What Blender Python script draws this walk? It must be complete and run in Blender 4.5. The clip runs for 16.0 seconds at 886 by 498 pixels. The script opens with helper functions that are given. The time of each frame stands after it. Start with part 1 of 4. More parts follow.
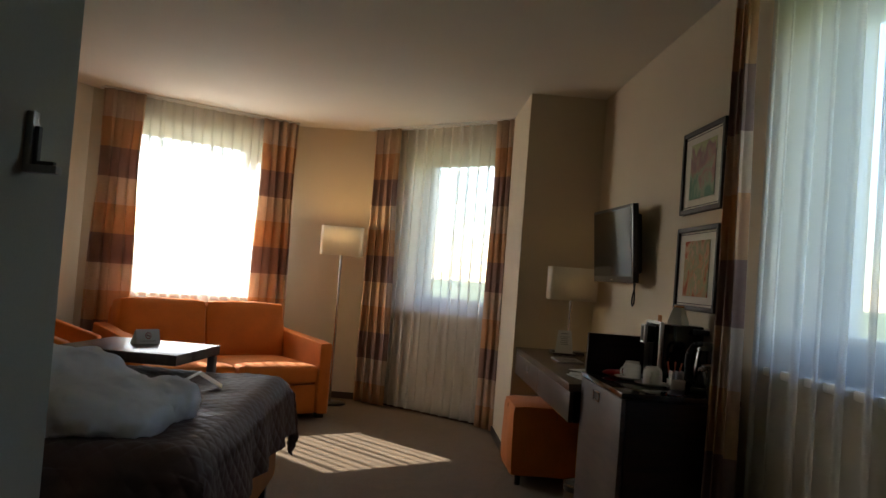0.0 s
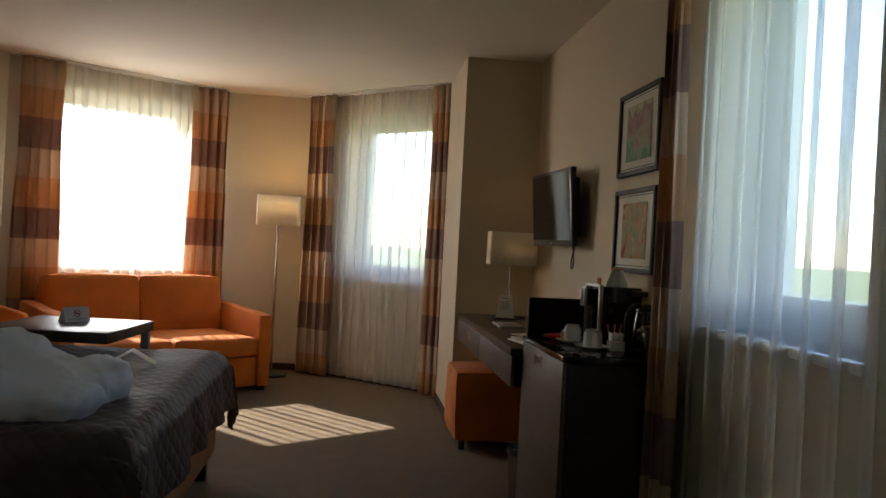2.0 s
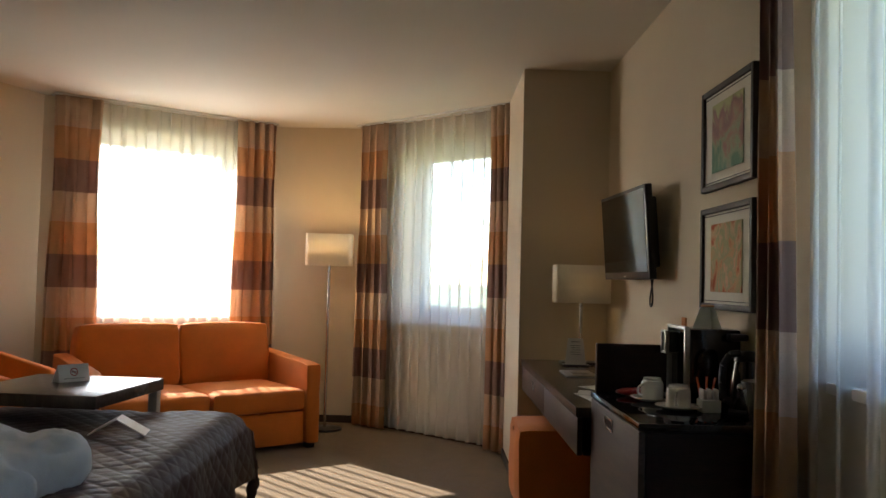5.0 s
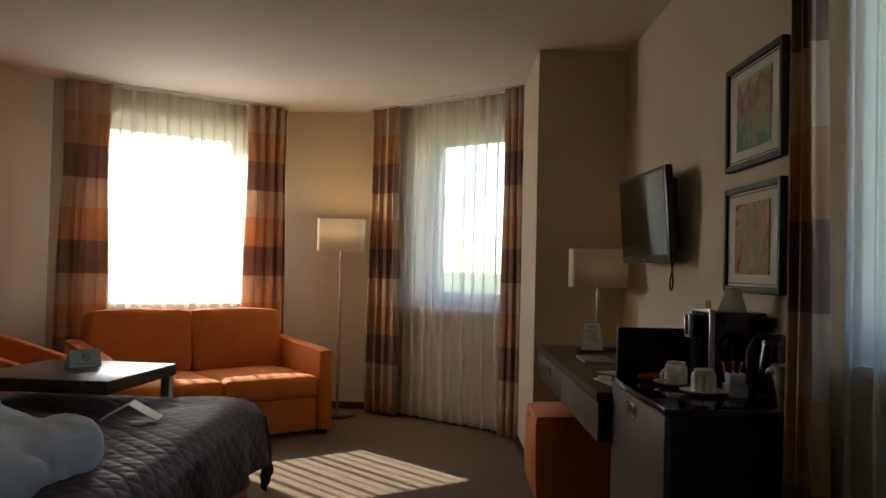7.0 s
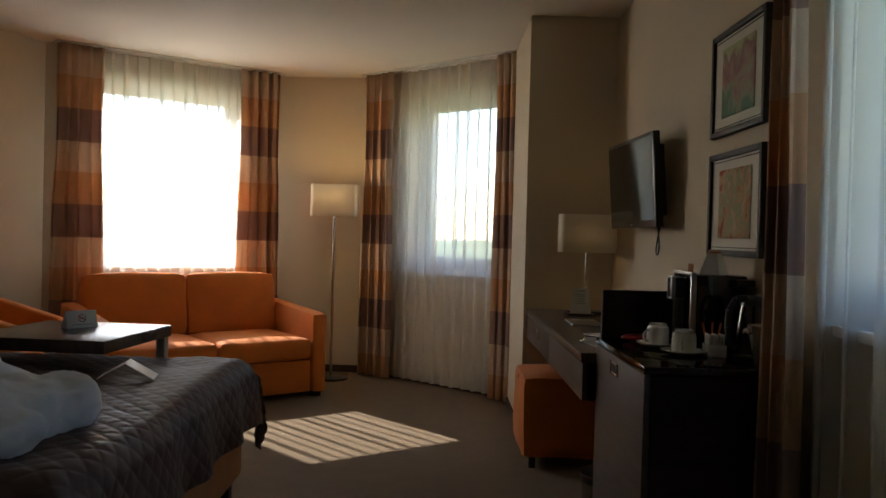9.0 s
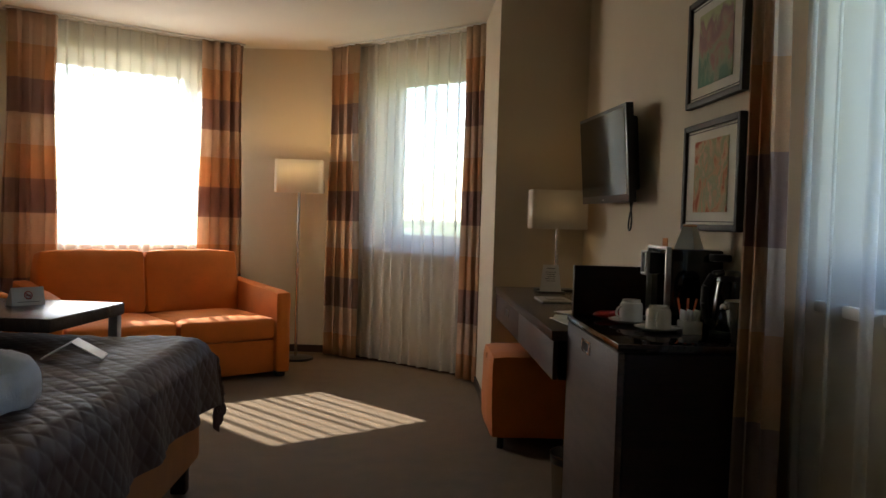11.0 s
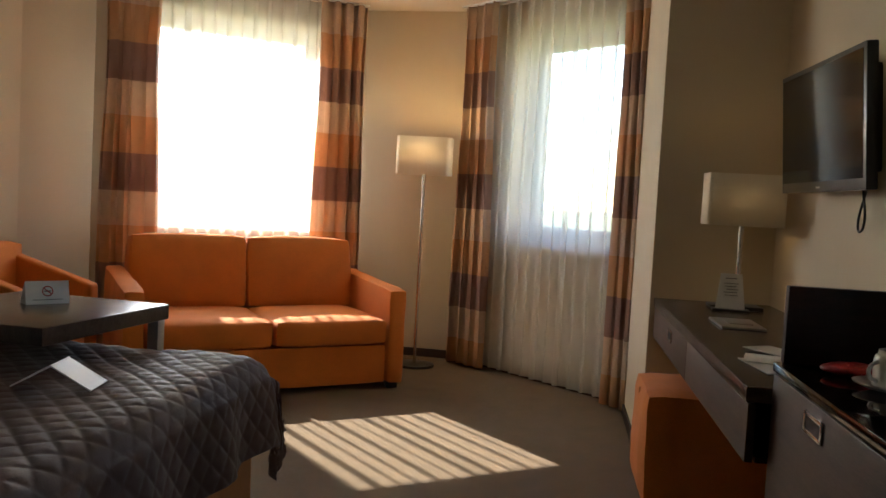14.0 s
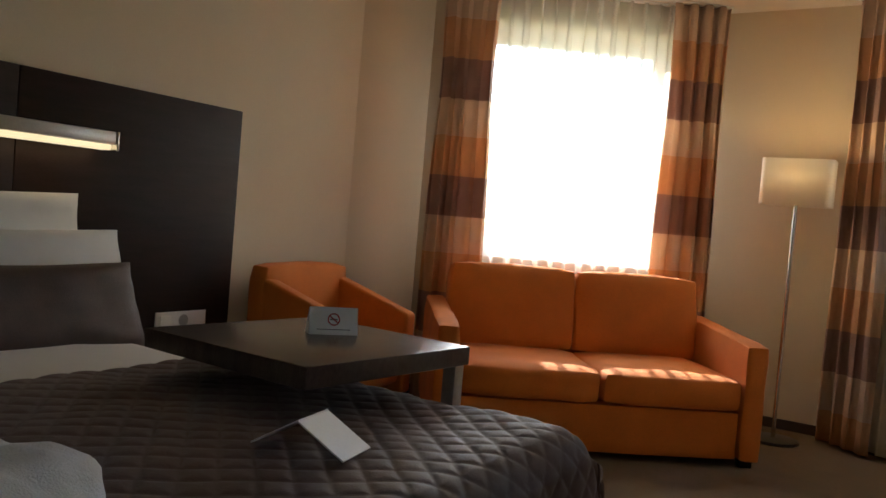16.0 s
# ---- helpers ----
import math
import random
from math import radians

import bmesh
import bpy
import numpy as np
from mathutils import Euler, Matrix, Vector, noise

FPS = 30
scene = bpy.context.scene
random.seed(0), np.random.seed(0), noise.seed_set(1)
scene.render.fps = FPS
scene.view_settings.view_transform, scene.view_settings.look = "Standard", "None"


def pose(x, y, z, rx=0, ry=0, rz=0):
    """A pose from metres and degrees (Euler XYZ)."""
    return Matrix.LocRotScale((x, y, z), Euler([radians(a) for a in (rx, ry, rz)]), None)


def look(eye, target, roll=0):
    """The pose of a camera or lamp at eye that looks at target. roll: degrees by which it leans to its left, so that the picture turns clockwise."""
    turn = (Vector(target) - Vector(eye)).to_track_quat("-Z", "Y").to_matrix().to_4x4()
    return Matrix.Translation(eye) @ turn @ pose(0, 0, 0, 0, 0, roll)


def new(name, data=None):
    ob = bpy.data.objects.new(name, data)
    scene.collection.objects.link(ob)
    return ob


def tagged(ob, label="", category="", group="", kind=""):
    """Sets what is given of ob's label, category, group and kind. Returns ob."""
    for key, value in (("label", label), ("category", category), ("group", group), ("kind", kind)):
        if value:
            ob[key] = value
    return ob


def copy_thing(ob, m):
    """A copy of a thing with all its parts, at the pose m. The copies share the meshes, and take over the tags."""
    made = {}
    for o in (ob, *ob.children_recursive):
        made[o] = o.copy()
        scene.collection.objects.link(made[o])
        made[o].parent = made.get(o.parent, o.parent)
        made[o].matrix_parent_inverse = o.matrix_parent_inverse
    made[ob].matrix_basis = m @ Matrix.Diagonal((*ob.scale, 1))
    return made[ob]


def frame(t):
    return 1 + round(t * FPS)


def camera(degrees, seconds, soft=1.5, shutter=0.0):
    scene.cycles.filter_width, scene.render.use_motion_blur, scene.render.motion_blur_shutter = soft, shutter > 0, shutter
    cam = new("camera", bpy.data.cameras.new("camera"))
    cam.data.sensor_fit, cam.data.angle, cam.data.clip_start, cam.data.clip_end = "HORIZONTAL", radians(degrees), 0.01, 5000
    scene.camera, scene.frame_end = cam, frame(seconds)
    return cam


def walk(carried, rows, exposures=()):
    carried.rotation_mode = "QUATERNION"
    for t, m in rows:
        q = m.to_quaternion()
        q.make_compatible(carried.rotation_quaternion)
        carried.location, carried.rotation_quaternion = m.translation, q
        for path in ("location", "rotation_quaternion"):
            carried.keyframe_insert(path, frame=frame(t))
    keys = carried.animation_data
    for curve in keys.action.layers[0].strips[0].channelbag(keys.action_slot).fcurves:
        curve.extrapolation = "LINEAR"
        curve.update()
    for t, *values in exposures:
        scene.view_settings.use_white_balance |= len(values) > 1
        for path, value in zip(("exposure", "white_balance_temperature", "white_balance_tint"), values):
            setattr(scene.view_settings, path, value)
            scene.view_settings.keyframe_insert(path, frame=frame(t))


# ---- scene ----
cam = camera(56.2, 16.0)
PATH = [
    (0, (1.02, 0.227, 1.206), (1.098, 2.224, 1.27), 4.4),
    (0.5, (0.956, 0.165, 1.158), (1.018, 2.164, 1.222), 5.4),
    (1, (0.919, 0.098, 1.145), (0.95, 2.098, 1.178), 5.1),
    (1.5, (0.938, 0.17, 1.187), (1.02, 2.168, 1.19), 3.7),
    (2, (1.03, 0.275, 1.212), (1.256, 2.262, 1.204), 3.0),
    (2.5, (1.101, 0.379, 1.209), (1.533, 2.332, 1.223), 2.6),
    (3, (1.161, 0.54, 1.226), (1.64, 2.481, 1.267), 2.3),
    (3.5, (1.215, 0.799, 1.221), (1.519, 2.774, 1.293), 2.1),
    (4, (1.276, 0.93, 1.225), (1.397, 2.925, 1.305), 1.5),
    (4.5, (1.261, 0.912, 1.22), (1.306, 2.91, 1.299), 1.5),
    (7, (1.219, 0.989, 1.195), (1.221, 2.989, 1.242), 1.3),
    (7.5, (1.211, 0.992, 1.189), (1.212, 2.992, 1.219), 1.3),
    (8, (1.216, 0.966, 1.186), (1.217, 2.966, 1.196), 1.4),
    (8.5, (1.226, 0.944, 1.185), (1.232, 2.944, 1.174), 1.4),
    (9, (1.24, 0.929, 1.182), (1.256, 2.928, 1.15), 1.5),
    (11.5, (1.261, 1.116, 1.151), (1.359, 3.111, 1.058), 1.7),
    (12, (1.281, 1.202, 1.15), (1.331, 3.198, 1.034), 1.5),
    (12.5, (1.312, 1.369, 1.165), (1.25, 3.363, 1.032), 1.2),
    (13, (1.316, 1.557, 1.171), (1.231, 3.551, 1.033), 1.3),
    (13.5, (1.319, 1.784, 1.167), (1.251, 3.778, 1.036), 2.1),
    (14, (1.337, 2.029, 1.147), (1.066, 4.007, 1.031), 3.1),
    (14.5, (1.276, 2.286, 1.103), (0.633, 4.178, 1.011), 2.3),
    (15, (1.224, 2.463, 1.108), (0.436, 4.299, 1.02), 3.1),
    (15.5, (1.174, 2.597, 1.097), (0.312, 4.4, 1.02), 4.0),
    (16, (1.112, 2.7, 1.088), (0.089, 4.417, 1.013), 4.8),
]
EXPOSURES = [(0.0, 3.22), (1.0, 3.1), (2.0, 3.4), (3.0, 3.72), (4.5, 3.75), (7.0, 3.19), (9.0, 3.02), (11.5, 3.6), (12.5, 3.98), (13.5, 3.88), (14.5, 3.6), (16.0, 3.4)]
walk(cam, [(t, look(eye, target, roll)) for t, eye, target, roll in PATH], EXPOSURES)

# ---- world, sun and exposure ----
SUN_ELEV, SUN_DIR = radians(36.0), Vector((0.67, -0.74, 0.0)).normalized()
world = bpy.data.worlds.new("sky")
scene.world = world
world.use_nodes = True
wn = world.node_tree
sky = wn.nodes.new("ShaderNodeTexSky")
sky.sky_type, sky.sun_disc = "NISHITA", False
sky.sun_elevation = SUN_ELEV
sky.sun_rotation = math.atan2(-SUN_DIR.x, -SUN_DIR.y)
sky.air_density, sky.dust_density = 1.0, 0.5
wn.nodes["Background"].inputs["Strength"].default_value = 0.09
wn.links.new(sky.outputs[0], wn.nodes["Background"].inputs["Color"])
sun_data = bpy.data.lights.new("sun", "SUN")
sun_data.energy, sun_data.angle, sun_data.color = 2.4, radians(0.5), (1.0, 0.93, 0.82)
sun = new("sun", sun_data)
ray = Vector((SUN_DIR.x * math.cos(SUN_ELEV), SUN_DIR.y * math.cos(SUN_ELEV), -math.sin(SUN_ELEV)))
sun.matrix_world = ray.to_track_quat("-Z", "Y").to_matrix().to_4x4()


def lamp(name, kind, energy, color, m, size=0.05, size_y=0.05):
    data = bpy.data.lights.new(name, kind)
    data.energy, data.color = energy, color
    if kind == "AREA":
        data.shape, data.size, data.size_y = "RECTANGLE", size, size_y
    else:
        data.shadow_soft_size = size
    ob = new(name, data)
    ob.matrix_world = m
    return ob


# ---- materials ----
def mat(name, color, rough=0.6, metal=0.0, vary=0.12, scale=6.0, grain=120.0, bump=0.15, stretch=(1, 1, 1), spec=0.5, sheen=0.0, coat=0.0):
    """A surface with variation at two scales and a fine relief."""
    m = bpy.data.materials.new(name)
    m.use_nodes = True
    t = m.node_tree
    b = t.nodes["Principled BSDF"]
    b.inputs["Roughness"].default_value, b.inputs["Metallic"].default_value = rough, metal
    b.inputs["Specular IOR Level"].default_value = spec
    b.inputs["Sheen Weight"].default_value = sheen
    b.inputs["Coat Weight"].default_value = coat
    co, mp = t.nodes.new("ShaderNodeTexCoord"), t.nodes.new("ShaderNodeMapping")
    mp.inputs["Scale"].default_value = stretch
    t.links.new(co.outputs["Object"], mp.inputs["Vector"])
    big, fine = t.nodes.new("ShaderNodeTexNoise"), t.nodes.new("ShaderNodeTexNoise")
    for n, s in ((big, scale), (fine, grain)):
        n.inputs["Scale"].default_value = s
        n.inputs["Detail"].default_value = 4
        t.links.new(mp.outputs[0], n.inputs["Vector"])
    add = t.nodes.new("ShaderNodeMath")
    add.operation = "ADD"
    t.links.new(big.outputs["Fac"], add.inputs[0])
    t.links.new(fine.outputs["Fac"], add.inputs[1])
    ramp = t.nodes.new("ShaderNodeMapRange")
    ramp.inputs["From Min"].default_value, ramp.inputs["From Max"].default_value = 0.6, 1.4
    ramp.inputs["To Min"].default_value, ramp.inputs["To Max"].default_value = 1 - vary, 1 + vary
    t.links.new(add.outputs[0], ramp.inputs["Value"])
    mul = t.nodes.new("ShaderNodeMix")
    mul.data_type, mul.blend_type = "RGBA", "MULTIPLY"
    mul.inputs["Factor"].default_value = 1
    mul.inputs["A"].default_value = (*color, 1)
    t.links.new(ramp.outputs[0], mul.inputs["B"])
    t.links.new(mul.outputs["Result"], b.inputs["Base Color"])
    if bump:
        bp = t.nodes.new("ShaderNodeBump")
        bp.inputs["Strength"].default_value, bp.inputs["Distance"].default_value = bump, 0.004
        t.links.new(fine.outputs["Fac"], bp.inputs["Height"])
        t.links.new(bp.outputs[0], b.inputs["Normal"])
    return m


def glow(name, color, strength):
    m = bpy.data.materials.new(name)
    m.use_nodes = True
    b = m.node_tree.nodes["Principled BSDF"]
    b.inputs["Base Color"].default_value = (*color, 1)
    b.inputs["Emission Color"].default_value = (*color, 1)
    b.inputs["Emission Strength"].default_value = strength
    return m


def veil(name, color, clear, back=0.5):
    """Thin cloth that lets part of the light straight through and scatters the rest."""
    m = bpy.data.materials.new(name)
    m.use_nodes = True
    t = m.node_tree
    t.nodes.remove(t.nodes["Principled BSDF"])
    tr, tl, df = (t.nodes.new("ShaderNodeBsdf" + k) for k in ("Transparent", "Translucent", "Diffuse"))
    tl.inputs["Color"].default_value = df.inputs["Color"].default_value = (*color, 1)
    a, c = t.nodes.new("ShaderNodeMixShader"), t.nodes.new("ShaderNodeMixShader")
    a.inputs[0].default_value = back
    t.links.new(tl.outputs[0], a.inputs[1])
    t.links.new(df.outputs[0], a.inputs[2])
    weave = t.nodes.new("ShaderNodeTexNoise")
    weave.inputs["Scale"].default_value = 7
    co = t.nodes.new("ShaderNodeTexCoord")
    mp = t.nodes.new("ShaderNodeMapping")
    mp.inputs["Scale"].default_value = (1, 1, 0.15)
    t.links.new(co.outputs["Object"], mp.inputs["Vector"])
    t.links.new(mp.outputs[0], weave.inputs["Vector"])
    mr = t.nodes.new("ShaderNodeMapRange")
    mr.inputs["To Min"].default_value, mr.inputs["To Max"].default_value = clear - 0.08, clear + 0.08
    t.links.new(weave.outputs["Fac"], mr.inputs["Value"])
    t.links.new(mr.outputs[0], c.inputs[0])
    t.links.new(a.outputs[0], c.inputs[1])
    t.links.new(tr.outputs[0], c.inputs[2])
    t.links.new(c.outputs[0], t.nodes["Material Output"].inputs["Surface"])
    return m


def banded(name):
    """Curtain cloth woven in wide bands of dark brown, tan and orange."""
    m = mat(name, (1, 1, 1), 0.75, vary=0.1, scale=9, grain=300, bump=0.2, sheen=0.15)
    t = m.node_tree
    co, sep = t.nodes.new("ShaderNodeTexCoord"), t.nodes.new("ShaderNodeSeparateXYZ")
    t.links.new(co.outputs["Object"], sep.inputs[0])
    prev = sep.outputs["Z"]
    for op, v in (("SUBTRACT", 2.03), ("DIVIDE", -0.69), ("FRACT", 0)):
        n = t.nodes.new("ShaderNodeMath")
        n.operation = op
        n.inputs[1].default_value = v
        t.links.new(prev, n.inputs[0])
        prev = n.outputs[0]
    r = t.nodes.new("ShaderNodeValToRGB")
    r.color_ramp.interpolation = "CONSTANT"
    e = r.color_ramp.elements
    e[0].position, e[0].color = 0.0, (0.38, 0.235, 0.195, 1)
    e[1].position, e[1].color = 0.34, (0.72, 0.54, 0.40, 1)
    n = e.new(0.66)
    n.color = (0.68, 0.40, 0.22, 1)
    t.links.new(prev, r.inputs[0])
    mul = [x for x in t.nodes if x.bl_idname == "ShaderNodeMix"][0]
    t.links.new(r.outputs[0], mul.inputs["A"])
    b = t.nodes["Principled BSDF"]
    tl, mx = t.nodes.new("ShaderNodeBsdfTranslucent"), t.nodes.new("ShaderNodeMixShader")
    t.links.new(mul.outputs["Result"], tl.inputs["Color"])
    mx.inputs[0].default_value = 0.4
    t.links.new(b.outputs[0], mx.inputs[1])
    t.links.new(tl.outputs[0], mx.inputs[2])
    t.links.new(mx.outputs[0], t.nodes["Material Output"].inputs["Surface"])
    return m


def painting(name, cols, scale, layered):
    """A soft abstract watercolour."""
    m = mat(name, (1, 1, 1), 0.85, vary=0.1, bump=0.0, spec=0.15)
    t = m.node_tree
    co, n = t.nodes.new("ShaderNodeTexCoord"), t.nodes.new("ShaderNodeTexNoise")
    n.inputs["Scale"].default_value, n.inputs["Detail"].default_value, n.inputs["Distortion"].default_value = scale, 3, 1.5
    t.links.new(co.outputs["Object"], n.inputs["Vector"])
    sep = t.nodes.new("ShaderNodeSeparateXYZ")
    t.links.new(co.outputs["Object"], sep.inputs[0])
    ma = t.nodes.new("ShaderNodeMath")
    ma.operation, ma.inputs[1].default_value = "MULTIPLY_ADD", layered
    t.links.new(sep.outputs["Z"], ma.inputs[0])
    t.links.new(n.outputs["Fac"], ma.inputs[2])
    r = t.nodes.new("ShaderNodeValToRGB")
    e = r.color_ramp.elements
    e[0].position, e[0].color = 0.28, (*cols[0], 1)
    e[1].position, e[1].color = 0.74, (*cols[-1], 1)
    for i, c in enumerate(cols[1:-1]):
        k = e.new(0.28 + 0.46 * (i + 1) / (len(cols) - 1))
        k.color = (*c, 1)
    t.links.new(ma.outputs[0], r.inputs[0])
    mul = [x for x in t.nodes if x.bl_idname == "ShaderNodeMix"][0]
    t.links.new(r.outputs[0], mul.inputs["A"])
    return m


WALL = mat("cream_wall_paint", (0.68, 0.575, 0.425), 0.8, vary=0.05, scale=2, grain=220, bump=0.12)
WHITE_WALL = mat("ceiling_paint", (0.74, 0.68, 0.60), 0.85, vary=0.04, scale=2, grain=200, bump=0.08)
GREY_WALL = mat("grey_white_paint", (0.46, 0.43, 0.36), 0.8, vary=0.05, scale=2, grain=220, bump=0.12)
CARPET = mat("beige_carpet", (0.155, 0.092, 0.034), 0.95, vary=0.3, scale=9, grain=420, bump=0.9, sheen=0.2)
WENGE = mat("dark_wenge_wood", (0.024, 0.012, 0.009), 0.5, vary=0.4, scale=5, grain=60, bump=0.08, stretch=(1, 1, 8), spec=0.18)
WENGE_FRONT = mat("grey_brown_wood", (0.088, 0.053, 0.041), 0.42, vary=0.35, scale=5, grain=60, bump=0.08, stretch=(1, 1, 8), spec=0.3)
WENGE_TOP = mat("dark_wood_top", (0.075, 0.05, 0.04), 0.27, vary=0.3, scale=5, grain=60, bump=0.05, stretch=(8, 1, 1))
BLACK_GLASS = mat("black_glass", (0.012, 0.008, 0.008), 0.06, vary=0.1, bump=0.0, spec=0.6)
BLACK = mat("black_plastic", (0.012, 0.012, 0.013), 0.3, vary=0.2, bump=0.03)
SCREEN = mat("tv_screen", (0.006, 0.006, 0.007), 0.09, vary=0.0, bump=0.0, spec=0.7)
CHROME = mat("brushed_steel", (0.62, 0.6, 0.57), 0.22, 1.0, vary=0.1, bump=0.02)
SATIN = mat("satin_steel", (0.42, 0.41, 0.4), 0.38, 1.0, vary=0.1, bump=0.03)
ORANGE = mat("orange_velour", (0.68, 0.19, 0.02), 0.8, vary=0.2, scale=5, grain=260, bump=0.3, sheen=0.08)
BASE_CLOTH = mat("amber_bed_base_cloth", (0.50, 0.20, 0.06), 0.85, vary=0.2, scale=6, grain=260, bump=0.3)
COVER = mat("brown_quilt", (0.098, 0.054, 0.043), 0.6, vary=0.15, scale=5, grain=240, bump=0.25, sheen=0.08)
BROWN_PILLOW = mat("brown_satin", (0.07, 0.04, 0.028), 0.6, vary=0.3, scale=14, grain=240, bump=0.3)
LINEN = mat("white_linen", (0.8, 0.78, 0.74), 0.85, vary=0.05, scale=6, grain=300, bump=0.15)
TERRY = mat("white_terry", (0.82, 0.8, 0.79), 0.95, vary=0.07, scale=8, grain=300, bump=0.8, sheen=0.3)
PORCELAIN = mat("white_porcelain", (0.82, 0.8, 0.76), 0.15, vary=0.03, bump=0.0)
PAPER = mat("white_paper", (0.82, 0.81, 0.78), 0.4, vary=0.04, bump=0.05)
INK = mat("grey_ink", (0.2, 0.19, 0.18), 0.7, bump=0.0)
RED = mat("red_foil", (0.45, 0.03, 0.025), 0.3, vary=0.3, scale=30, bump=0.1)
ORANGE_PAPER = mat("orange_paper", (0.75, 0.13, 0.03), 0.6, bump=0.0)
PVC = mat("white_window_frame", (0.8, 0.8, 0.78), 0.35, vary=0.03, bump=0.0)
PLASTER_OUT = mat("outer_plaster", (0.7, 0.68, 0.62), 0.9)
SKIRT = mat("dark_skirting", (0.06, 0.035, 0.025), 0.5, vary=0.2)
FRAME = mat("dark_picture_frame", (0.028, 0.018, 0.014), 0.55, vary=0.3, grain=60)
MOUNT = mat("cream_mount", (0.78, 0.74, 0.64), 0.8, vary=0.03)
DRAPE = banded("banded_curtain_cloth")
SHEER = veil("white_sheer", (0.95, 0.94, 0.91), 0.46, 0.5)
SHADE = veil("cream_lampshade", (0.88, 0.82, 0.71), 0.09, 0.86)
LEAF = mat("tree_leaves", (0.075, 0.12, 0.03), 0.8, vary=0.4, scale=0.4, grain=3, bump=0)
BARK = mat("bark", (0.09, 0.07, 0.05), 0.9)
MEADOW = mat("meadow", (0.10, 0.14, 0.05), 0.95, vary=0.4, scale=0.02, grain=0.6, bump=0)
TUBE = glow("lamp_tube", (1.0, 0.83, 0.5), 0.09)
ART_A = painting("landscape_watercolour", [(0.22, 0.36, 0.27), (0.42, 0.48, 0.34), (0.5, 0.32, 0.27), (0.40, 0.25, 0.25), (0.56, 0.58, 0.33)], 6, 2.2)
ART_B = painting("abstract_watercolour", [(0.46, 0.13, 0.07), (0.62, 0.38, 0.23), (0.38, 0.40, 0.24), (0.66, 0.46, 0.30), (0.50, 0.14, 0.09)], 10, 0.7)
GLASS = bpy.data.materials.new("window_glass")
GLASS.use_nodes = True
gt = GLASS.node_tree
gt.nodes.remove(gt.nodes["Principled BSDF"])
g1, g2, g3, g4 = (gt.nodes.new(k) for k in ("ShaderNodeBsdfTransparent", "ShaderNodeBsdfGlossy", "ShaderNodeMixShader", "ShaderNodeLayerWeight"))
g5, g6 = gt.nodes.new("ShaderNodeMath"), gt.nodes.new("ShaderNodeMath")
g5.operation, g6.operation = "POWER", "MULTIPLY_ADD"
g5.inputs[1].default_value, g6.inputs[1].default_value, g6.inputs[2].default_value = 4.0, 0.6, 0.03
gt.links.new(g4.outputs["Facing"], g5.inputs[0])
gt.links.new(g5.outputs[0], g6.inputs[0])
g2.inputs["Roughness"].default_value = 0.02
gt.links.new(g6.outputs[0], g3.inputs[0])
gt.links.new(g1.outputs[0], g3.inputs[1])
gt.links.new(g2.outputs[0], g3.inputs[2])
gt.links.new(g3.outputs[0], gt.nodes["Material Output"].inputs["Surface"])


# ---- building helpers ----
def ring(bm, a, b, c, d):
    bm.faces.new((a, b, c, d))


def box(bm, lo, hi, m=None, bevel=0.0, seg=2):
    """A box from corner to corner, turned by m, with rounded edges."""
    lo, hi = Vector(lo), Vector(hi)
    r = bmesh.ops.create_cube(bm, size=1, matrix=Matrix.Translation((lo + hi) / 2) @ Matrix.Diagonal((*(hi - lo), 1)))
    vs = r["verts"]
    if bevel:
        es = list({e for v in vs for e in v.link_edges})
        r2 = bmesh.ops.bevel(bm, geom=es, offset=bevel, segments=seg, affect="EDGES", profile=0.6)
        vs = list({v for f in r2["faces"] for v in f.verts} | {v for v in vs if v.is_valid})
    if m is not None:
        bmesh.ops.transform(bm, matrix=m, verts=vs)
    return vs


def tube(bm, p, q, r1, r2=None, n=20, caps=True):
    """A round bar from p to q."""
    p, q = Vector(p), Vector(q)
    m = Matrix.Translation((p + q) / 2) @ (q - p).to_track_quat("Z", "Y").to_matrix().to_4x4()
    bmesh.ops.create_cone(bm, cap_ends=caps, segments=n, radius1=r1, radius2=r1 if r2 is None else r2, depth=(q - p).length, matrix=m)


def lathe(bm, profile, at, n=28):
    """A turned body from (radius, height) pairs."""
    rows = []
    for r, z in profile:
        rows.append([bm.verts.new((at[0] + r * math.cos(2 * math.pi * i / n), at[1] + r * math.sin(2 * math.pi * i / n), at[2] + z)) for i in range(n)])
    for a, b in zip(rows, rows[1:]):
        for i in range(n):
            ring(bm, a[i], a[(i + 1) % n], b[(i + 1) % n], b[i])


def mesh(name, bm, material, smooth=False):
    bmesh.ops.recalc_face_normals(bm, faces=bm.faces)
    me = bpy.data.meshes.new(name)
    bm.to_mesh(me)
    bm.free()
    me.materials.append(material)
    if smooth:
        me.shade_smooth()
        me.set_sharp_from_angle(angle=radians(38))
    return me


def part(name, bm, material, parent=None, label="", smooth=True):
    ob = new(name, mesh(name, bm, material, smooth))
    ob.parent = parent
    return tagged(ob, label)


def boxes(name, list_, material, parent=None, label="", bevel=0.004, m=None):
    bm = bmesh.new()
    for lo, hi in list_:
        box(bm, lo, hi, m, bevel)
    return part(name, bm, material, parent, label)


def thing(name, label, category, group=""):
    return tagged(new(name), label, category, group)


def bare(name, bm, material, label, category="", kind="structure", smooth=False):
    return tagged(part(name, bm, material, None, "", smooth), label, category, "", kind)


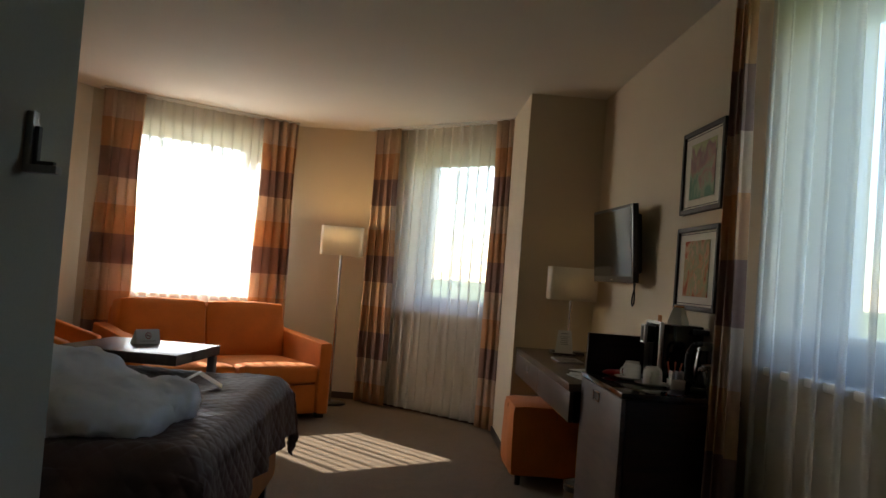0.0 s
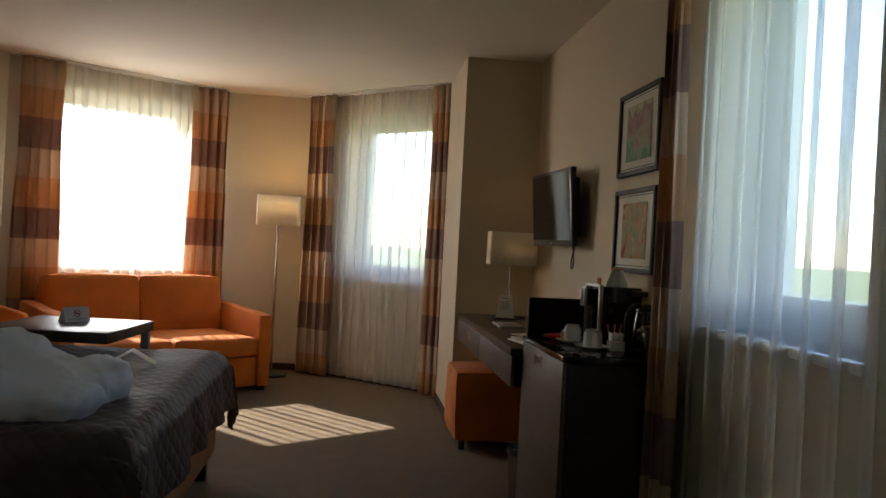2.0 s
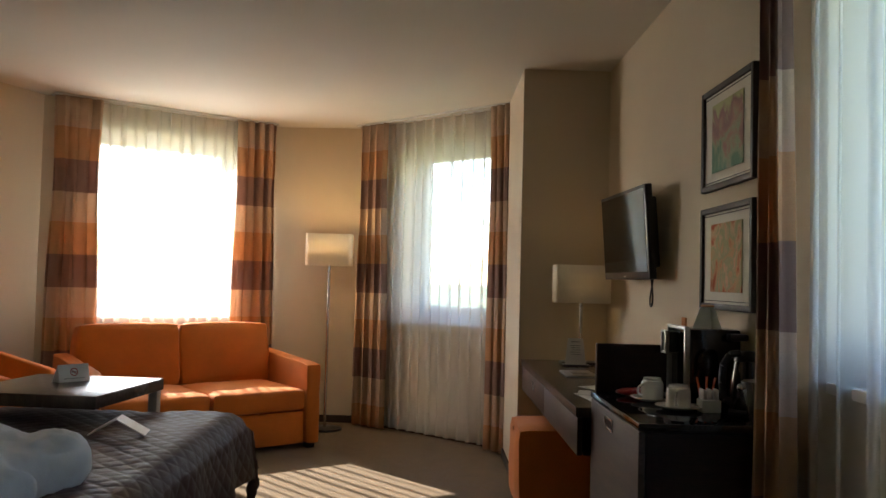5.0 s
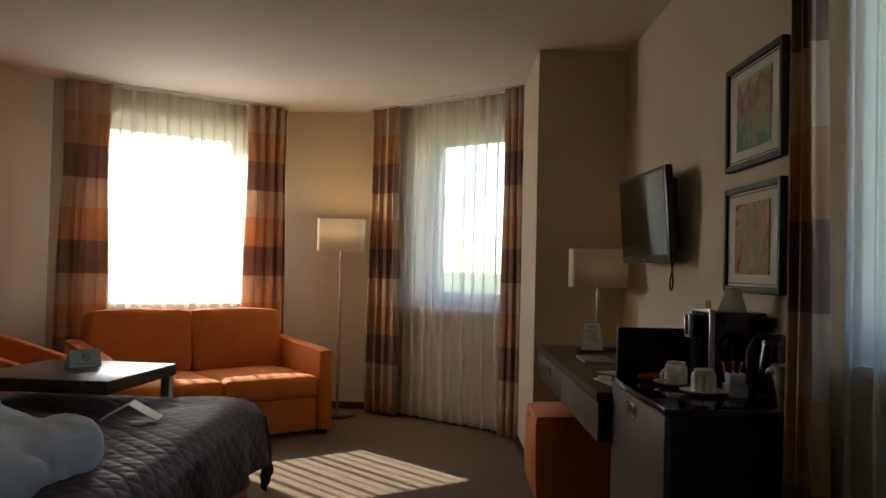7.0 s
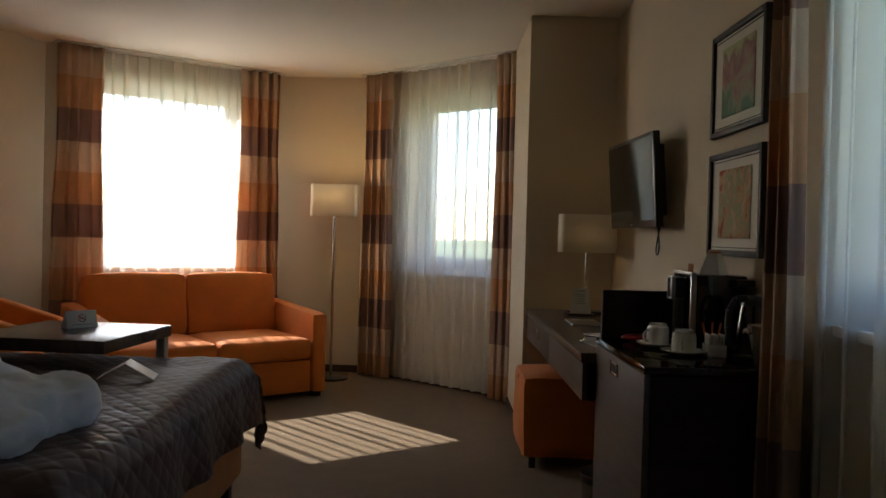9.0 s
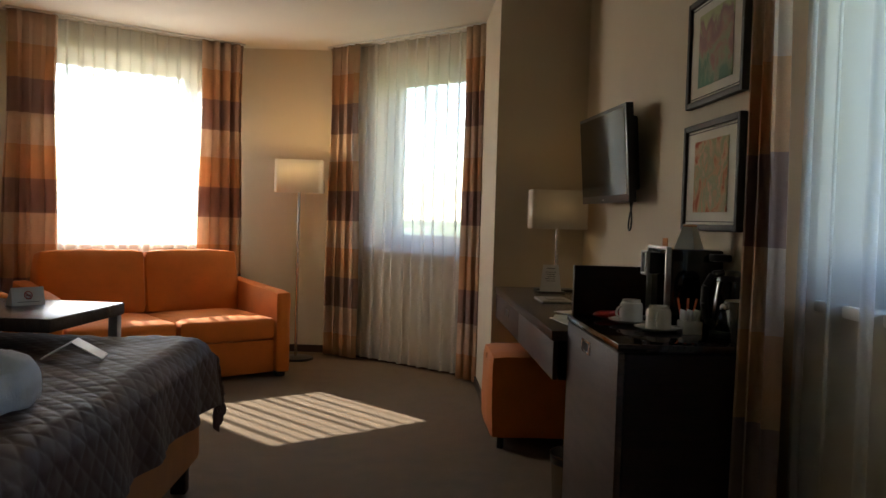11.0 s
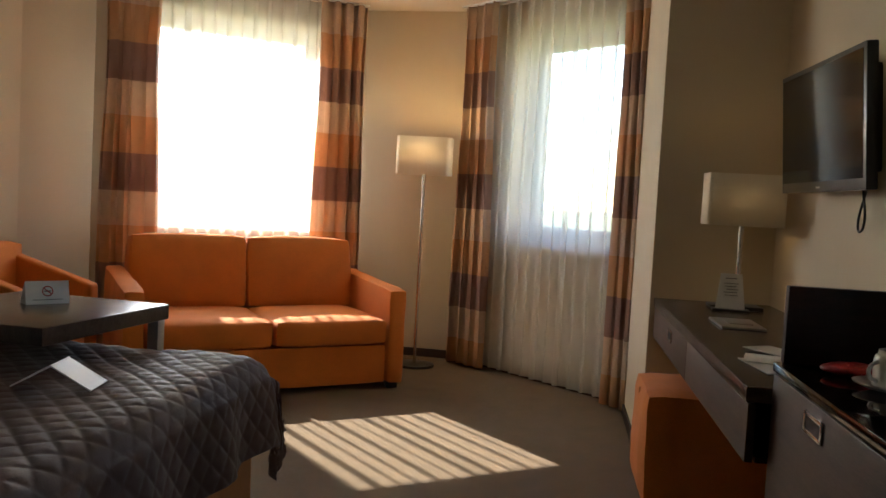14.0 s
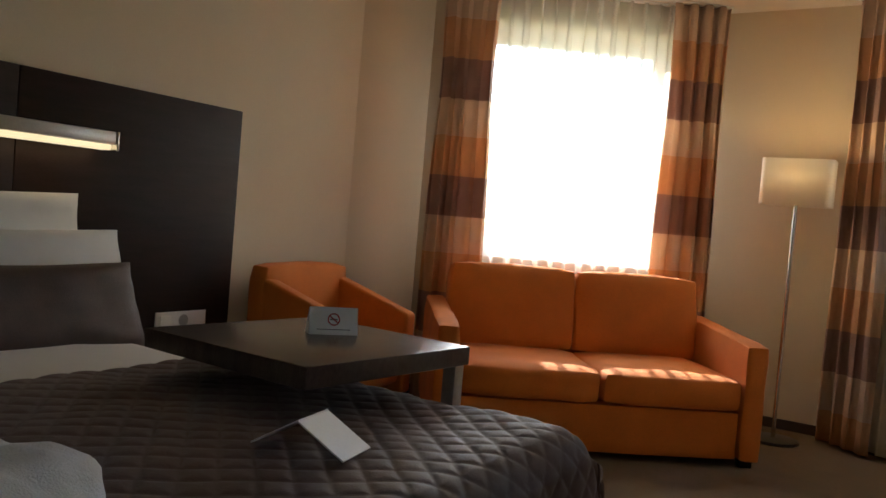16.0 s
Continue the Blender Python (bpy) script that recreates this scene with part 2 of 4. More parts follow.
def sheet(bm, f, nu, nv):
    """A surface from f(u, v), both from 0 to 1."""
    rows = [[bm.verts.new(f(i / nu, j / nv)) for i in range(nu + 1)] for j in range(nv + 1)]
    for a, b in zip(rows, rows[1:]):
        for i in range(nu):
            ring(bm, a[i], a[i + 1], b[i + 1], b[i])


# ---- the room ----
CEIL, TVX, LEFTX, COLY, COLX = 2.5, 2.29, -1.78, 5.86, 1.768
DOORX, NOOKY, BACKY = 0.542, 1.39, -1.3


def slab(name, z0, z1, material, label):
    """A floor or ceiling plate that ends at the outer faces of the walls."""
    pts = [(-2.08, -1.5), (2.62, -1.5), (2.62, 6.95)] + [tuple((m @ Vector((u, 0.46, 0)))[:2]) for m, u in ((W2, 1.72), (W2, -0.08), (W1, 1.8), (W1, -0.16))] + [(-2.08, 6.5)]
    bm = bmesh.new()
    lo = [bm.verts.new((x, y, z0)) for x, y in pts]
    hi = [bm.verts.new((x, y, z1)) for x, y in pts]
    bm.faces.new(lo)
    bm.faces.new(hi)
    for i in range(len(pts)):
        j = (i + 1) % len(pts)
        ring(bm, lo[i], lo[j], hi[j], hi[i])
    return bare(name, bm, material, label, name)


T = 0.34
W1 = pose(-1.49, 6.88, 0, 0, 0, 36)
W2 = pose(0.63, 7.85, 0, 0, 0, -42)
W3 = pose(2.19, 3.30, 0, 0, 0, -90)
slab("floor", -0.2, 0.0, CARPET, "beige brown cut-pile carpet over the whole room")
slab("ceiling", CEIL, CEIL + 0.2, WHITE_WALL, "plain off-white painted ceiling")


def window_wall(name, m, gap, u0, u1, a, b, sill, top, label):
    """A wall with one window opening, given in the wall's own frame."""
    bm = bmesh.new()
    for lo, hi in (((u0, gap, 0), (a, gap + T, CEIL)), ((b, gap, 0), (u1, gap + T, CEIL)), ((a, gap, 0), (b, gap + T, sill)), ((a, gap, top), (b, gap + T, CEIL))):
        box(bm, lo, hi, m)
    return bare(name, bm, WALL, label, "wall")


def window(name, m, gap, a, b, sill, top, f=0.075):
    w = tagged(new(name), "white plastic framed window with clear glass", "window", "", "structure")
    y0, y1 = gap + 0.2, gap + 0.27
    for lo, hi in (((a, y0, sill), (a + f, y1, top)), ((b - f, y0, sill), (b, y1, top)), ((a + f, y0, sill), (b - f, y1, sill + f + 0.02)), ((a + f, y0, top - f), (b - f, y1, top))):
        boxes("window_frame", [(lo, hi)], PVC, w, bevel=0.006, m=m)
    g = boxes("pane", [((a + f, y0 + 0.03, sill + f), (b - f, y0 + 0.036, top - f))], GLASS, w, bevel=0, m=m)
    g.visible_shadow = False
    boxes("sash_groove", [((a + f * 0.45, y0 - 0.003, sill + 0.04), (a + f * 0.45 + 0.006, y0, top - 0.04))], INK, w, bevel=0, m=m)
    boxes("window_sill", [((a - 0.03, gap - 0.03, sill - 0.03), (b + 0.03, y0, sill))], PVC, w, bevel=0.006, m=m)
    h = boxes("handle", [((b - 0.045, y0 - 0.045, sill + 0.55), (b - 0.025, y0 - 0.03, sill + 0.68)), ((b - 0.045, y0 - 0.03, sill + 0.6), (b - 0.025, y0, sill + 0.63))], SATIN, w, m=m)
    return w


window_wall("wall_north", W1, 0.13, -0.16, 1.80, 0.25, 1.48, 0.9, 2.32, "cream painted window wall behind the sofa")
window("window_1", W1, 0.13, 0.25, 1.48, 0.9, 2.32, 0.10)
window_wall("wall_north_east", W2, 0.13, -0.08, 1.76, 0.36, 1.30, 0.9, 2.28, "cream painted window wall beside the floor lamp")
window("window_2", W2, 0.13, 0.36, 1.30, 0.9, 2.28, 0.09)
# Added area lamp behind the sheer; makes up for the weak world sky.
lamp("sky_fill", "AREA", 1.9, (1.0, 0.98, 0.95), W1 @ look((0.865, 0.27, 1.55), (0.865, -1.0, 1.0)), 1.1, 1.16)
window_wall("wall_east", W3, 0.10, -2.7, 4.9, 0.20, 1.14, 0.98, 2.28, "cream painted wall with television and pictures")
window("window_3", W3, 0.10, 0.20, 1.14, 0.98, 2.28, 0.105)


def wall(name, pts, thick, material, label):
    """A straight wall between two points of its inner face; its thickness goes to the left of the way."""
    (x0, y0), (x1, y1) = pts
    d = Vector((x1 - x0, y1 - y0, 0))
    m = pose(x0, y0, 0, 0, 0, math.degrees(math.atan2(d.y, d.x)))
    bm = bmesh.new()
    box(bm, (0, 0, 0), (d.length, thick, CEIL), m)
    return bare(name, bm, material, label, "wall")


wall("wall_corner", ((-0.13, 8.03), (0.70, 7.985)), 0.3, WALL, "cream painted wall facet behind the floor lamp")
wall("wall_west_facet", ((-1.785, 6.46), (-1.60, 6.985)), 0.3, WALL, "cream painted narrow wall facet by the curtain")
wall("wall_west", ((LEFTX, NOOKY - 0.3), (LEFTX, 6.49)), 0.3, WALL, "cream painted wall behind the bed")
wall("wall_south", ((DOORX - 0.1, NOOKY), (LEFTX - 0.3, NOOKY)), -0.12, GREY_WALL, "plain painted wall at the side of the bed")
wall("wall_entry_end", ((TVX + 0.3, BACKY), (DOORX - 0.4, BACKY)), 0.2, GREY_WALL, "plain painted wall at the room entrance")
bm = bmesh.new()
box(bm, (COLX, COLY, 0), (TVX + 0.3, 7.4, CEIL), None, 0.004)
bare("wall_pillar", bm, WALL, "cream painted boxed pillar at the desk end", "wall")
# entry passage wall with its door
D0, D1, DH = 0.06, 0.885, 2.05
bm = bmesh.new()
for lo, hi in (((DOORX - 0.12, D1 + 0.07, 0), (DOORX, NOOKY, CEIL)), ((DOORX - 0.12, BACKY - 0.2, 0), (DOORX, D0 - 0.07, CEIL)), ((DOORX - 0.12, D0 - 0.07, DH + 0.06), (DOORX, D1 + 0.07, CEIL))):
    box(bm, lo, hi)
bare("wall_passage", bm, GREY_WALL, "grey-white painted passage wall with coat hooks", "wall")
door = tagged(new("door_1"), "closed dark brown wooden bathroom door with steel handle", "door", "", "structure")
boxes("door_leaf", [((DOORX - 0.07, D0, 0.005), (DOORX - 0.02, D1 - 0.006, DH))], WENGE, door)
for lo, hi in (((DOORX - 0.13, D1, 0), (DOORX + 0.012, D1 + 0.07, DH + 0.06)), ((DOORX - 0.13, D0 - 0.07, 0), (DOORX + 0.012, D0, DH + 0.06)), ((DOORX - 0.13, D0, DH), (DOORX + 0.012, D1, DH + 0.06))):
    boxes("door_frame", [(lo, hi)], WENGE_FRONT, door)
bm = bmesh.new()
tube(bm, (DOORX - 0.02, D1 - 0.07, 1.05), (DOORX - 0.008, D1 - 0.07, 1.05), 0.026)
tube(bm, (DOORX - 0.02, D1 - 0.07, 1.05), (DOORX + 0.05, D1 - 0.07, 1.05), 0.010)
tube(bm, (DOORX + 0.045, D1 - 0.065, 1.05), (DOORX + 0.045, D1 - 0.19, 1.05), 0.010)
part("door_handle", bm, SATIN, door, "satin steel lever handle")
bm = bmesh.new()
tube(bm, (DOORX - 0.02, D1 - 0.07, 0.965), (DOORX - 0.01, D1 - 0.07, 0.965), 0.025)
part("lock_rosette", bm, SATIN, door)

# skirting boards
for lo, hi, m in (
    ((0.0, -0.015, 0), (0.83, 0.0, 0.06), pose(-0.13, 8.03, 0, 0, 0, -3.1)),
    ((-0.16, 0.115, 0), (1.8, 0.13, 0.06), W1),
    ((-0.06, 0.115, 0), (1.70, 0.13, 0.06), W2),
    ((-0.6, 0.085, 0), (4.6, 0.10, 0.06), W3),
    ((0, -0.015, 0), (0.5, 0.0, 0.06), pose(-1.785, 6.46, 0, 0, 0, 70.6)),
    ((LEFTX, NOOKY, 0), (LEFTX + 0.015, 6.46, 0.06), None),
    ((COLX - 0.012, COLY, 0), (COLX, 6.9, 0.06), None),
):
    bm = bmesh.new()
    box(bm, lo, hi, m, 0.003)
    bare("baseboard", bm, SKIRT, "dark brown skirting board", "baseboard")


def curtain(m, u0, u1, phase, waist, flare=0.10, z1=2.486):
    """A heavy gathered curtain that hangs from the rail to the floor."""
    n = max(3, round((u1 - u0) / 0.095))
    c = bmesh.new()

    def f(u, v):
        z = 0.02 + v * (z1 - 0.02)
        spread = 1 + flare * (1 - v) - waist * math.exp(-((z - 1.9) / 0.45) ** 2)
        mid = (u0 + u1) / 2
        w = 2 * math.pi * n * u + 1.8 * noise.noise((u * 4, 0.15 * v, phase))
        amp = 0.028 * (0.55 + 0.45 * math.sin(5.3 * u + phase + 1.1 * v)) + 0.012
        x = mid + (u - 0.5) * (u1 - u0) * spread + 0.010 * math.sin(w * 2 + phase)
        y = amp * math.sin(w + phase + 0.5 * math.sin(3 * v + phase)) + 0.01 * noise.noise((u * 6, v * 3, phase))
        return m @ Vector((x, y - 0.02, z))
    sheet(c, f, n * 12, 26)
    root = part("curtain", c, DRAPE)
    sol = root.modifiers.new("cloth", "SOLIDIFY")
    sol.thickness = 0.004
    tagged(root, "floor-length curtain banded in orange, tan and dark brown", "curtain", "banded curtains")
    return root


def sheer(m, u0, u1, phase, pitch, lap, z1=2.486):
    """A thin curtain whose folds lap over one another in places."""
    n = round((u1 - u0) / pitch)
    c = bmesh.new()

    def f(u, v):
        z = 0.025 + v * (z1 - 0.025)
        w = 2 * math.pi * n * u + 0.8 * noise.noise((u * 9, 0.3, phase))
        k = 0.8 + 0.45 * noise.noise((u * 11, v * 0.5, phase + 4))
        x = u0 + u * (u1 - u0) + lap * pitch * k * math.sin(w) + 0.006 * noise.noise((u * 5, v * 3, phase))
        y = 0.06 + 0.024 * k * math.sin(w * 1.0 + 1.2 + 0.3 * math.sin(2.5 * v))
        return m @ Vector((x, y, z))
    sheet(c, f, n * 24, 12)
    root = part("sheer_curtain", c, SHEER)
    tagged(root, "white translucent sheer curtain in soft folds", "curtain", "sheer curtains")
    return root


def rail(m, u0, u1):
    r = boxes("curtain_rail", [((u0, -0.045, 2.487), (u1, -0.012, 2.499)), ((u0, 0.042, 2.487), (u1, 0.075, 2.499))], PVC, m=m)
    tagged(r, "white double curtain rail fixed to the ceiling", "curtain rail", "curtain rails")


for m, u0, u1, a, b, c, d, pitch, lap in ((W1, -0.02, 1.72, 0.32, 1.37, 0.18, 1.52, 0.09, 0.42), (W2, -0.02, 1.60, 0.33, 1.40, 0.2, 1.52, 0.10, 0.36), (W3, -0.01, 1.80, 0.25, 1.46, 0.16, 1.6, 0.14, 0.32)):
    rail(m, u0, u1)
    curtain(m, u0 + (0.06 if m is W3 else 0), a, 0.4 + a, 0.12, 0.0 if m is W3 else 0.10)
    curtain(m, b, u1, 2.1 + b, 0.10)
    sheer(m, c, d, 1 + 3 * a, pitch, lap)

# ---- sofa ----
sofa = thing("sofa", "two-seat orange velour sofa with box arms in sunlight", "sofa")
S = pose(0.47, 6.93, 0, 0, 0, 36)
L, DP, AW = 1.62, 0.94, 0.12


def soft(name, lo, hi, material, parent, m, bevel=0.05, puff=0.0, label="", tilt=None):
    """An upholstered block with rounded edges and a slightly bulging, uneven face."""
    b = bmesh.new()
    box(b, lo, hi, None, 0)
    bmesh.ops.subdivide_edges(b, edges=b.edges, cuts=7, use_grid_fill=True)
    lo, hi = Vector(lo), Vector(hi)
    c, h = (lo + hi) / 2, (hi - lo) / 2
    for v in b.verts:
        p = v.co - c
        q = [p[i] / h[i] for i in range(3)]
        inner = Vector([max(-1, min(1, p[i] / max(h[i] - bevel, 1e-4))) * max(h[i] - bevel, 0) for i in range(3)])
        d = p - inner
        if d.length > 1e-6 and sum(abs(x) > 0.999 for x in q) > 1:
            d = d.normalized() * bevel
        elif d.length > 1e-6:
            d = d.normalized() * min(d.length, bevel)
        s = Vector([puff * (1 - q[(i + 1) % 3] ** 2) * (1 - q[(i + 2) % 3] ** 2) * q[i] for i in range(3)])
        v.co = c + inner + d + s + 0.006 * noise.noise_vector((c + p) * 7)
    if tilt:
        bmesh.ops.transform(b, matrix=tilt, verts=b.verts)
    bmesh.ops.transform(b, matrix=m, verts=b.verts)
    ob = part(name, b, material, parent, label)
    return ob


soft("base", (-L + AW, 0.02, 0.035), (-AW, DP, 0.27), ORANGE, sofa, S, 0.015)
for x0, x1 in ((-L + AW, -L / 2 - 0.003), (-L / 2 + 0.003, -AW)):
    soft("seat_cushion", (x0, 0.0, 0.265), (x1, 0.66, 0.43), ORANGE, sofa, S, 0.04, 0.012)
    soft("back_cushion", (x0, 0.60, 0.40), (x1, 0.80, 0.85), ORANGE, sofa, S, 0.03, 0.014, tilt=Matrix.Translation((0, 0.72, 0.4)) @ Matrix.Rotation(radians(-9), 4, "X") @ Matrix.Translation((0, -0.72, -0.4)))
soft("back_frame", (-L + AW, 0.80, 0.10), (-AW, DP, 0.78), ORANGE, sofa, S, 0.03)
for x0, x1 in ((-L, -L + AW), (-AW, 0)):
    soft("armrest", (x0, 0.0, 0.03), (x1, DP - 0.02, 0.60), ORANGE, sofa, S, 0.03, tilt=Matrix(((1, 0, 0, 0), (0, 1, 0, 0), (0, 0.06, 1, 0), (0, 0, 0, 1))))
for x in (-L + 0.06, -0.06):
    for y in (0.06, DP - 0.08):
        boxes("foot", [((x - 0.03, y - 0.03, 0), (x + 0.03, y + 0.03, 0.04))], BLACK, sofa, m=S)

# ---- armchair ----
chair = thing("armchair", "orange velour armchair with low sloping arms against the wall", "armchair")
AC = pose(-1.68, 5.91, 0, 0, 0, 0)
soft("seat", (0.06, -0.23, 0.24), (0.56, 0.23, 0.43), ORANGE, chair, AC, 0.04, 0.012)
soft("backrest", (0.0, -0.31, 0.20), (0.13, 0.31, 0.80), ORANGE, chair, AC, 0.035, 0.01)
for y0, y1 in ((-0.31, -0.23), (0.23, 0.31)):
    bm = bmesh.new()
    vs = box(bm, (0.10, y0, 0.20), (0.57, y1, 0.59), None, 0.02, 3)
    for v in bm.verts:
        if v.co.z > 0.45:
            v.co.z += 0.15 * max(0, 1 - (v.co.x - 0.1) / 0.5)
    bmesh.ops.transform(bm, matrix=AC, verts=bm.verts)
    part("armrest", bm, ORANGE, chair)
for x in (0.06, 0.52):
    for y in (-0.27, 0.27):
        boxes("leg", [((x - 0.02, y - 0.02, 0), (x + 0.02, y + 0.02, 0.22))], WENGE, chair, m=AC)

# ---- bed ----
bed = thing("bed", "double bed with amber upholstered base and white linen", "bed")
BX0, BX1, BY0, BY1, BZ = -1.70, 0.42, 2.70, 4.53, 0.61
soft("base", (BX0, BY0, 0.12), (BX1, BY1, 0.38), BASE_CLOTH, bed, Matrix.Identity(4), 0.02)
soft("mattress", (BX0, BY0 + 0.01, 0.37), (BX1, BY1 - 0.01, BZ), LINEN, bed, Matrix.Identity(4), 0.05, 0.008)
for x in (BX0 + 0.1, BX1 - 0.06):
    for y in (BY0 + 0.08, BY1 - 0.08):
        boxes("leg", [((x - 0.03, y - 0.03, 0), (x + 0.03, y + 0.03, 0.125))], WENGE, bed)
cover = bmesh.new()
CX0, OVER = -0.66, 0.24


def quilt(u, v):
    """The quilted throw: flat on the mattress, rounded over its edges, hanging at the foot and the sides."""
    x0, x1 = CX0, BX1 + 0.05
    y0, y1 = BY0 - 0.03, BY1 + 0.02
    fx = x1 - x0 + OVER
    fy = y1 - y0 + 2 * OVER
    a, b = u * fx, v * fy - OVER
    R = 0.09

    def bend(s, edge):
        """Along the cloth to (out, down)."""
        if s < edge - R:
            return s, 0.0
        t = (s - edge + R)
        if t < R * math.pi / 2:
            return edge - R + R * math.sin(t / R), R * (1 - math.cos(t / R))
        return edge + 0.09 * (t - R * math.pi / 2), R + (t - R * math.pi / 2)
    px, dx = bend(a, x1 - x0)
    if b > (y1 - y0) / 2:
        py, dy = bend(b, y1 - y0)
    else:
        q, dy = bend((y1 - y0) - b, y1 - y0)
        py = (y1 - y0) - q
    down = max(dx, dy) + 0.45 * min(dx, dy)
    if dx > 0.05 and dy > 0.05:
        px += 0.10 * min(dx, dy)
    cell = 0.043
    g1, g2 = (a + b) / cell, (a - b) / cell
    puffy = 0.0065 * min(abs(math.sin(math.pi * g1 / 2)), abs(math.sin(math.pi * g2 / 2))) ** 0.45
    soft_ = 0.012 * noise.noise((a * 2.2, b * 2.2, 0)) + 0.006 * noise.noise((a * 6, b * 6, 2))
    fold = 0.018 * math.sin(b * 14 + 2 * noise.noise((b * 2, 0, 0))) * min(1, dx * 4) + 0.015 * math.sin(a * 13) * min(1, dy * 4)
    nx = 1.0 if dx > 0.06 else 0.0
    top = 1.0 if down < 0.06 else 0.0
    return Vector((x0 + px + nx * (puffy + fold), y0 + py + (puffy + fold if dy > 0.06 else 0) * (1 if b > 1 else -1), BZ + 0.022 - down + (puffy + soft_) * (1 if top else 0.4)))


sheet(cover, quilt, 250, 450)
bedspread = part("bedspread", cover, COVER)
bedspread.modifiers.new("cloth", "SOLIDIFY").thickness = 0.012
tagged(bedspread, "dark brown diamond-quilted bedspread over the foot of the bed", "bedspread")


def pillow(at, w, h, d, lean, material, label, turn=0):
    b = bmesh.new()
    bmesh.ops.create_grid(b, x_segments=26, y_segments=18, size=1)
    top = list(b.verts)
    ret = bmesh.ops.duplicate(b, geom=b.faces[:])
    bot = [e for e in ret["geom"] if isinstance(e, bmesh.types.BMVert)]
    for s, vs in ((1, top), (-1, bot)):
        for v in vs:
            x, y = v.co.x, v.co.y
            k = max(0, (1 - x ** 4) * (1 - y ** 4)) ** 0.55
            pin = 1 - 0.07 * (1 - abs(x)) * abs(y) ** 3 - 0.0
            v.co = Vector((x * w / 2 * (1 - 0.05 * (1 - y * y) * abs(x) ** 3), y * h / 2 * pin, s * d / 2 * k + 0.008 * noise.noise((x * 3, y * 3, at[0] + s)) * (k > 0)))
    bmesh.ops.remove_doubles(b, verts=b.verts, dist=0.0006)
    m = Matrix.Translation(at) @ Matrix.Rotation(radians(90 + turn), 4, "Z") @ Matrix.Rotation(radians(90 - lean), 4, "X")
    bmesh.ops.transform(b, matrix=m, verts=b.verts)
    p = part("pillow", b, material)
    tagged(p, label, "pillow", "pillows on the bed")


pillow((-1.58, 4.25, 0.84), 0.78, 0.46, 0.16, 12, LINEN, "white linen pillow standing against the headboard")
pillow((-1.42, 4.31, 0.765), 0.80, 0.38, 0.18, 20, LINEN, "white linen pillow leaning on another pillow")
pillow((-1.20, 4.23, 0.70), 0.74, 0.32, 0.15, 24, BROWN_PILLOW, "dark brown quilted cushion leaning on white pillows")

# headboard and reading lamp
hb = thing("headboard", "tall dark wenge headboard panel fixed to the wall", "headboard")
for y0, y1 in ((2.2, 3.3), (3.304, 4.45), (4.454, 5.55)):
    boxes("panel", [((LEFTX + 0.003, y0, 0.30), (LEFTX + 0.045, y1, 1.505))], WENGE, hb)
rl = thing("reading_lamp", "long steel reading lamp glowing warm on the headboard", "wall lamp")
boxes("housing", [((-1.735, 4.33, 1.262), (-1.64, 4.80, 1.312))], SATIN, rl, bevel=0.008)
boxes("diffuser", [((-1.715, 4.345, 1.240), (-1.650, 4.785, 1.2615))], TUBE, rl, "glowing warm white diffuser")
boxes("end_cap", [((-1.738, 4.80, 1.238), (-1.638, 4.812, 1.314))], CHROME, rl)
lamp("reading_lamp_light", "AREA", 0.012, (1.0, 0.8, 0.5), look((-1.68, 4.565, 1.236), (-1.70, 4.565, 0)), 0.42, 0.05)
sk = thing("socket_strip", "white double socket and switch plate on the headboard", "socket")
boxes("plate", [((-1.734, 5.12, 0.50), (-1.724, 5.40, 0.58))], PVC, sk)
bm = bmesh.new()
tube(bm, (-1.7245, 5.27, 0.54), (-1.7225, 5.27, 0.54), 0.026)
part("outlet", bm, SATIN, sk)
boxes("switch", [((-1.7245, 5.14, 0.515), (-1.719, 5.20, 0.565))], PVC, sk)

# ---- bathrobe on the bed ----
rb = bmesh.new()
for x, y, z, a, b, c, r in ((-0.23, 3.24, 0.70, 0.36, 0.28, 0.11, 20), (-0.05, 3.34, 0.69, 0.20, 0.24, 0.10, -15), (-0.34, 3.36, 0.72, 0.24, 0.18, 0.12, 40), (-0.12, 3.07, 0.69, 0.27, 0.18, 0.09, 5), (-0.28, 3.28, 0.80, 0.20, 0.12, 0.07, 30), (-0.46, 3.14, 0.71, 0.26, 0.22, 0.11, -30)):
    bmesh.ops.create_icosphere(rb, subdivisions=4, radius=1, matrix=Matrix.Translation((x + 0.15, y - 0.16, z)) @ Matrix.Rotation(radians(r), 4, "Z") @ Matrix.Diagonal((a, b, c, 1)))
robe = part("bathrobe", rb, TERRY)
rm = robe.modifiers.new("merge", "REMESH")
rm.mode, rm.voxel_size, rm.use_smooth_shade = "VOXEL", 0.012, True
tex = bpy.data.textures.new("folds", "CLOUDS")
tex.noise_scale, tex.noise_depth = 0.17, 1
dm = robe.modifiers.new("folds", "DISPLACE")
dm.texture, dm.strength, dm.mid_level, dm.texture_coords = tex, 0.07, 0.5, "GLOBAL"
tex_b = bpy.data.textures.new("creases", "CLOUDS")
tex_b.noise_scale, tex_b.noise_depth = 0.055, 2
db = robe.modifiers.new("creases", "DISPLACE")
db.texture, db.strength, db.mid_level, db.texture_coords = tex_b, 0.030, 0.5, "GLOBAL"
tagged(robe, "folded white terry bathrobe lying on the bedspread", "bathrobe")

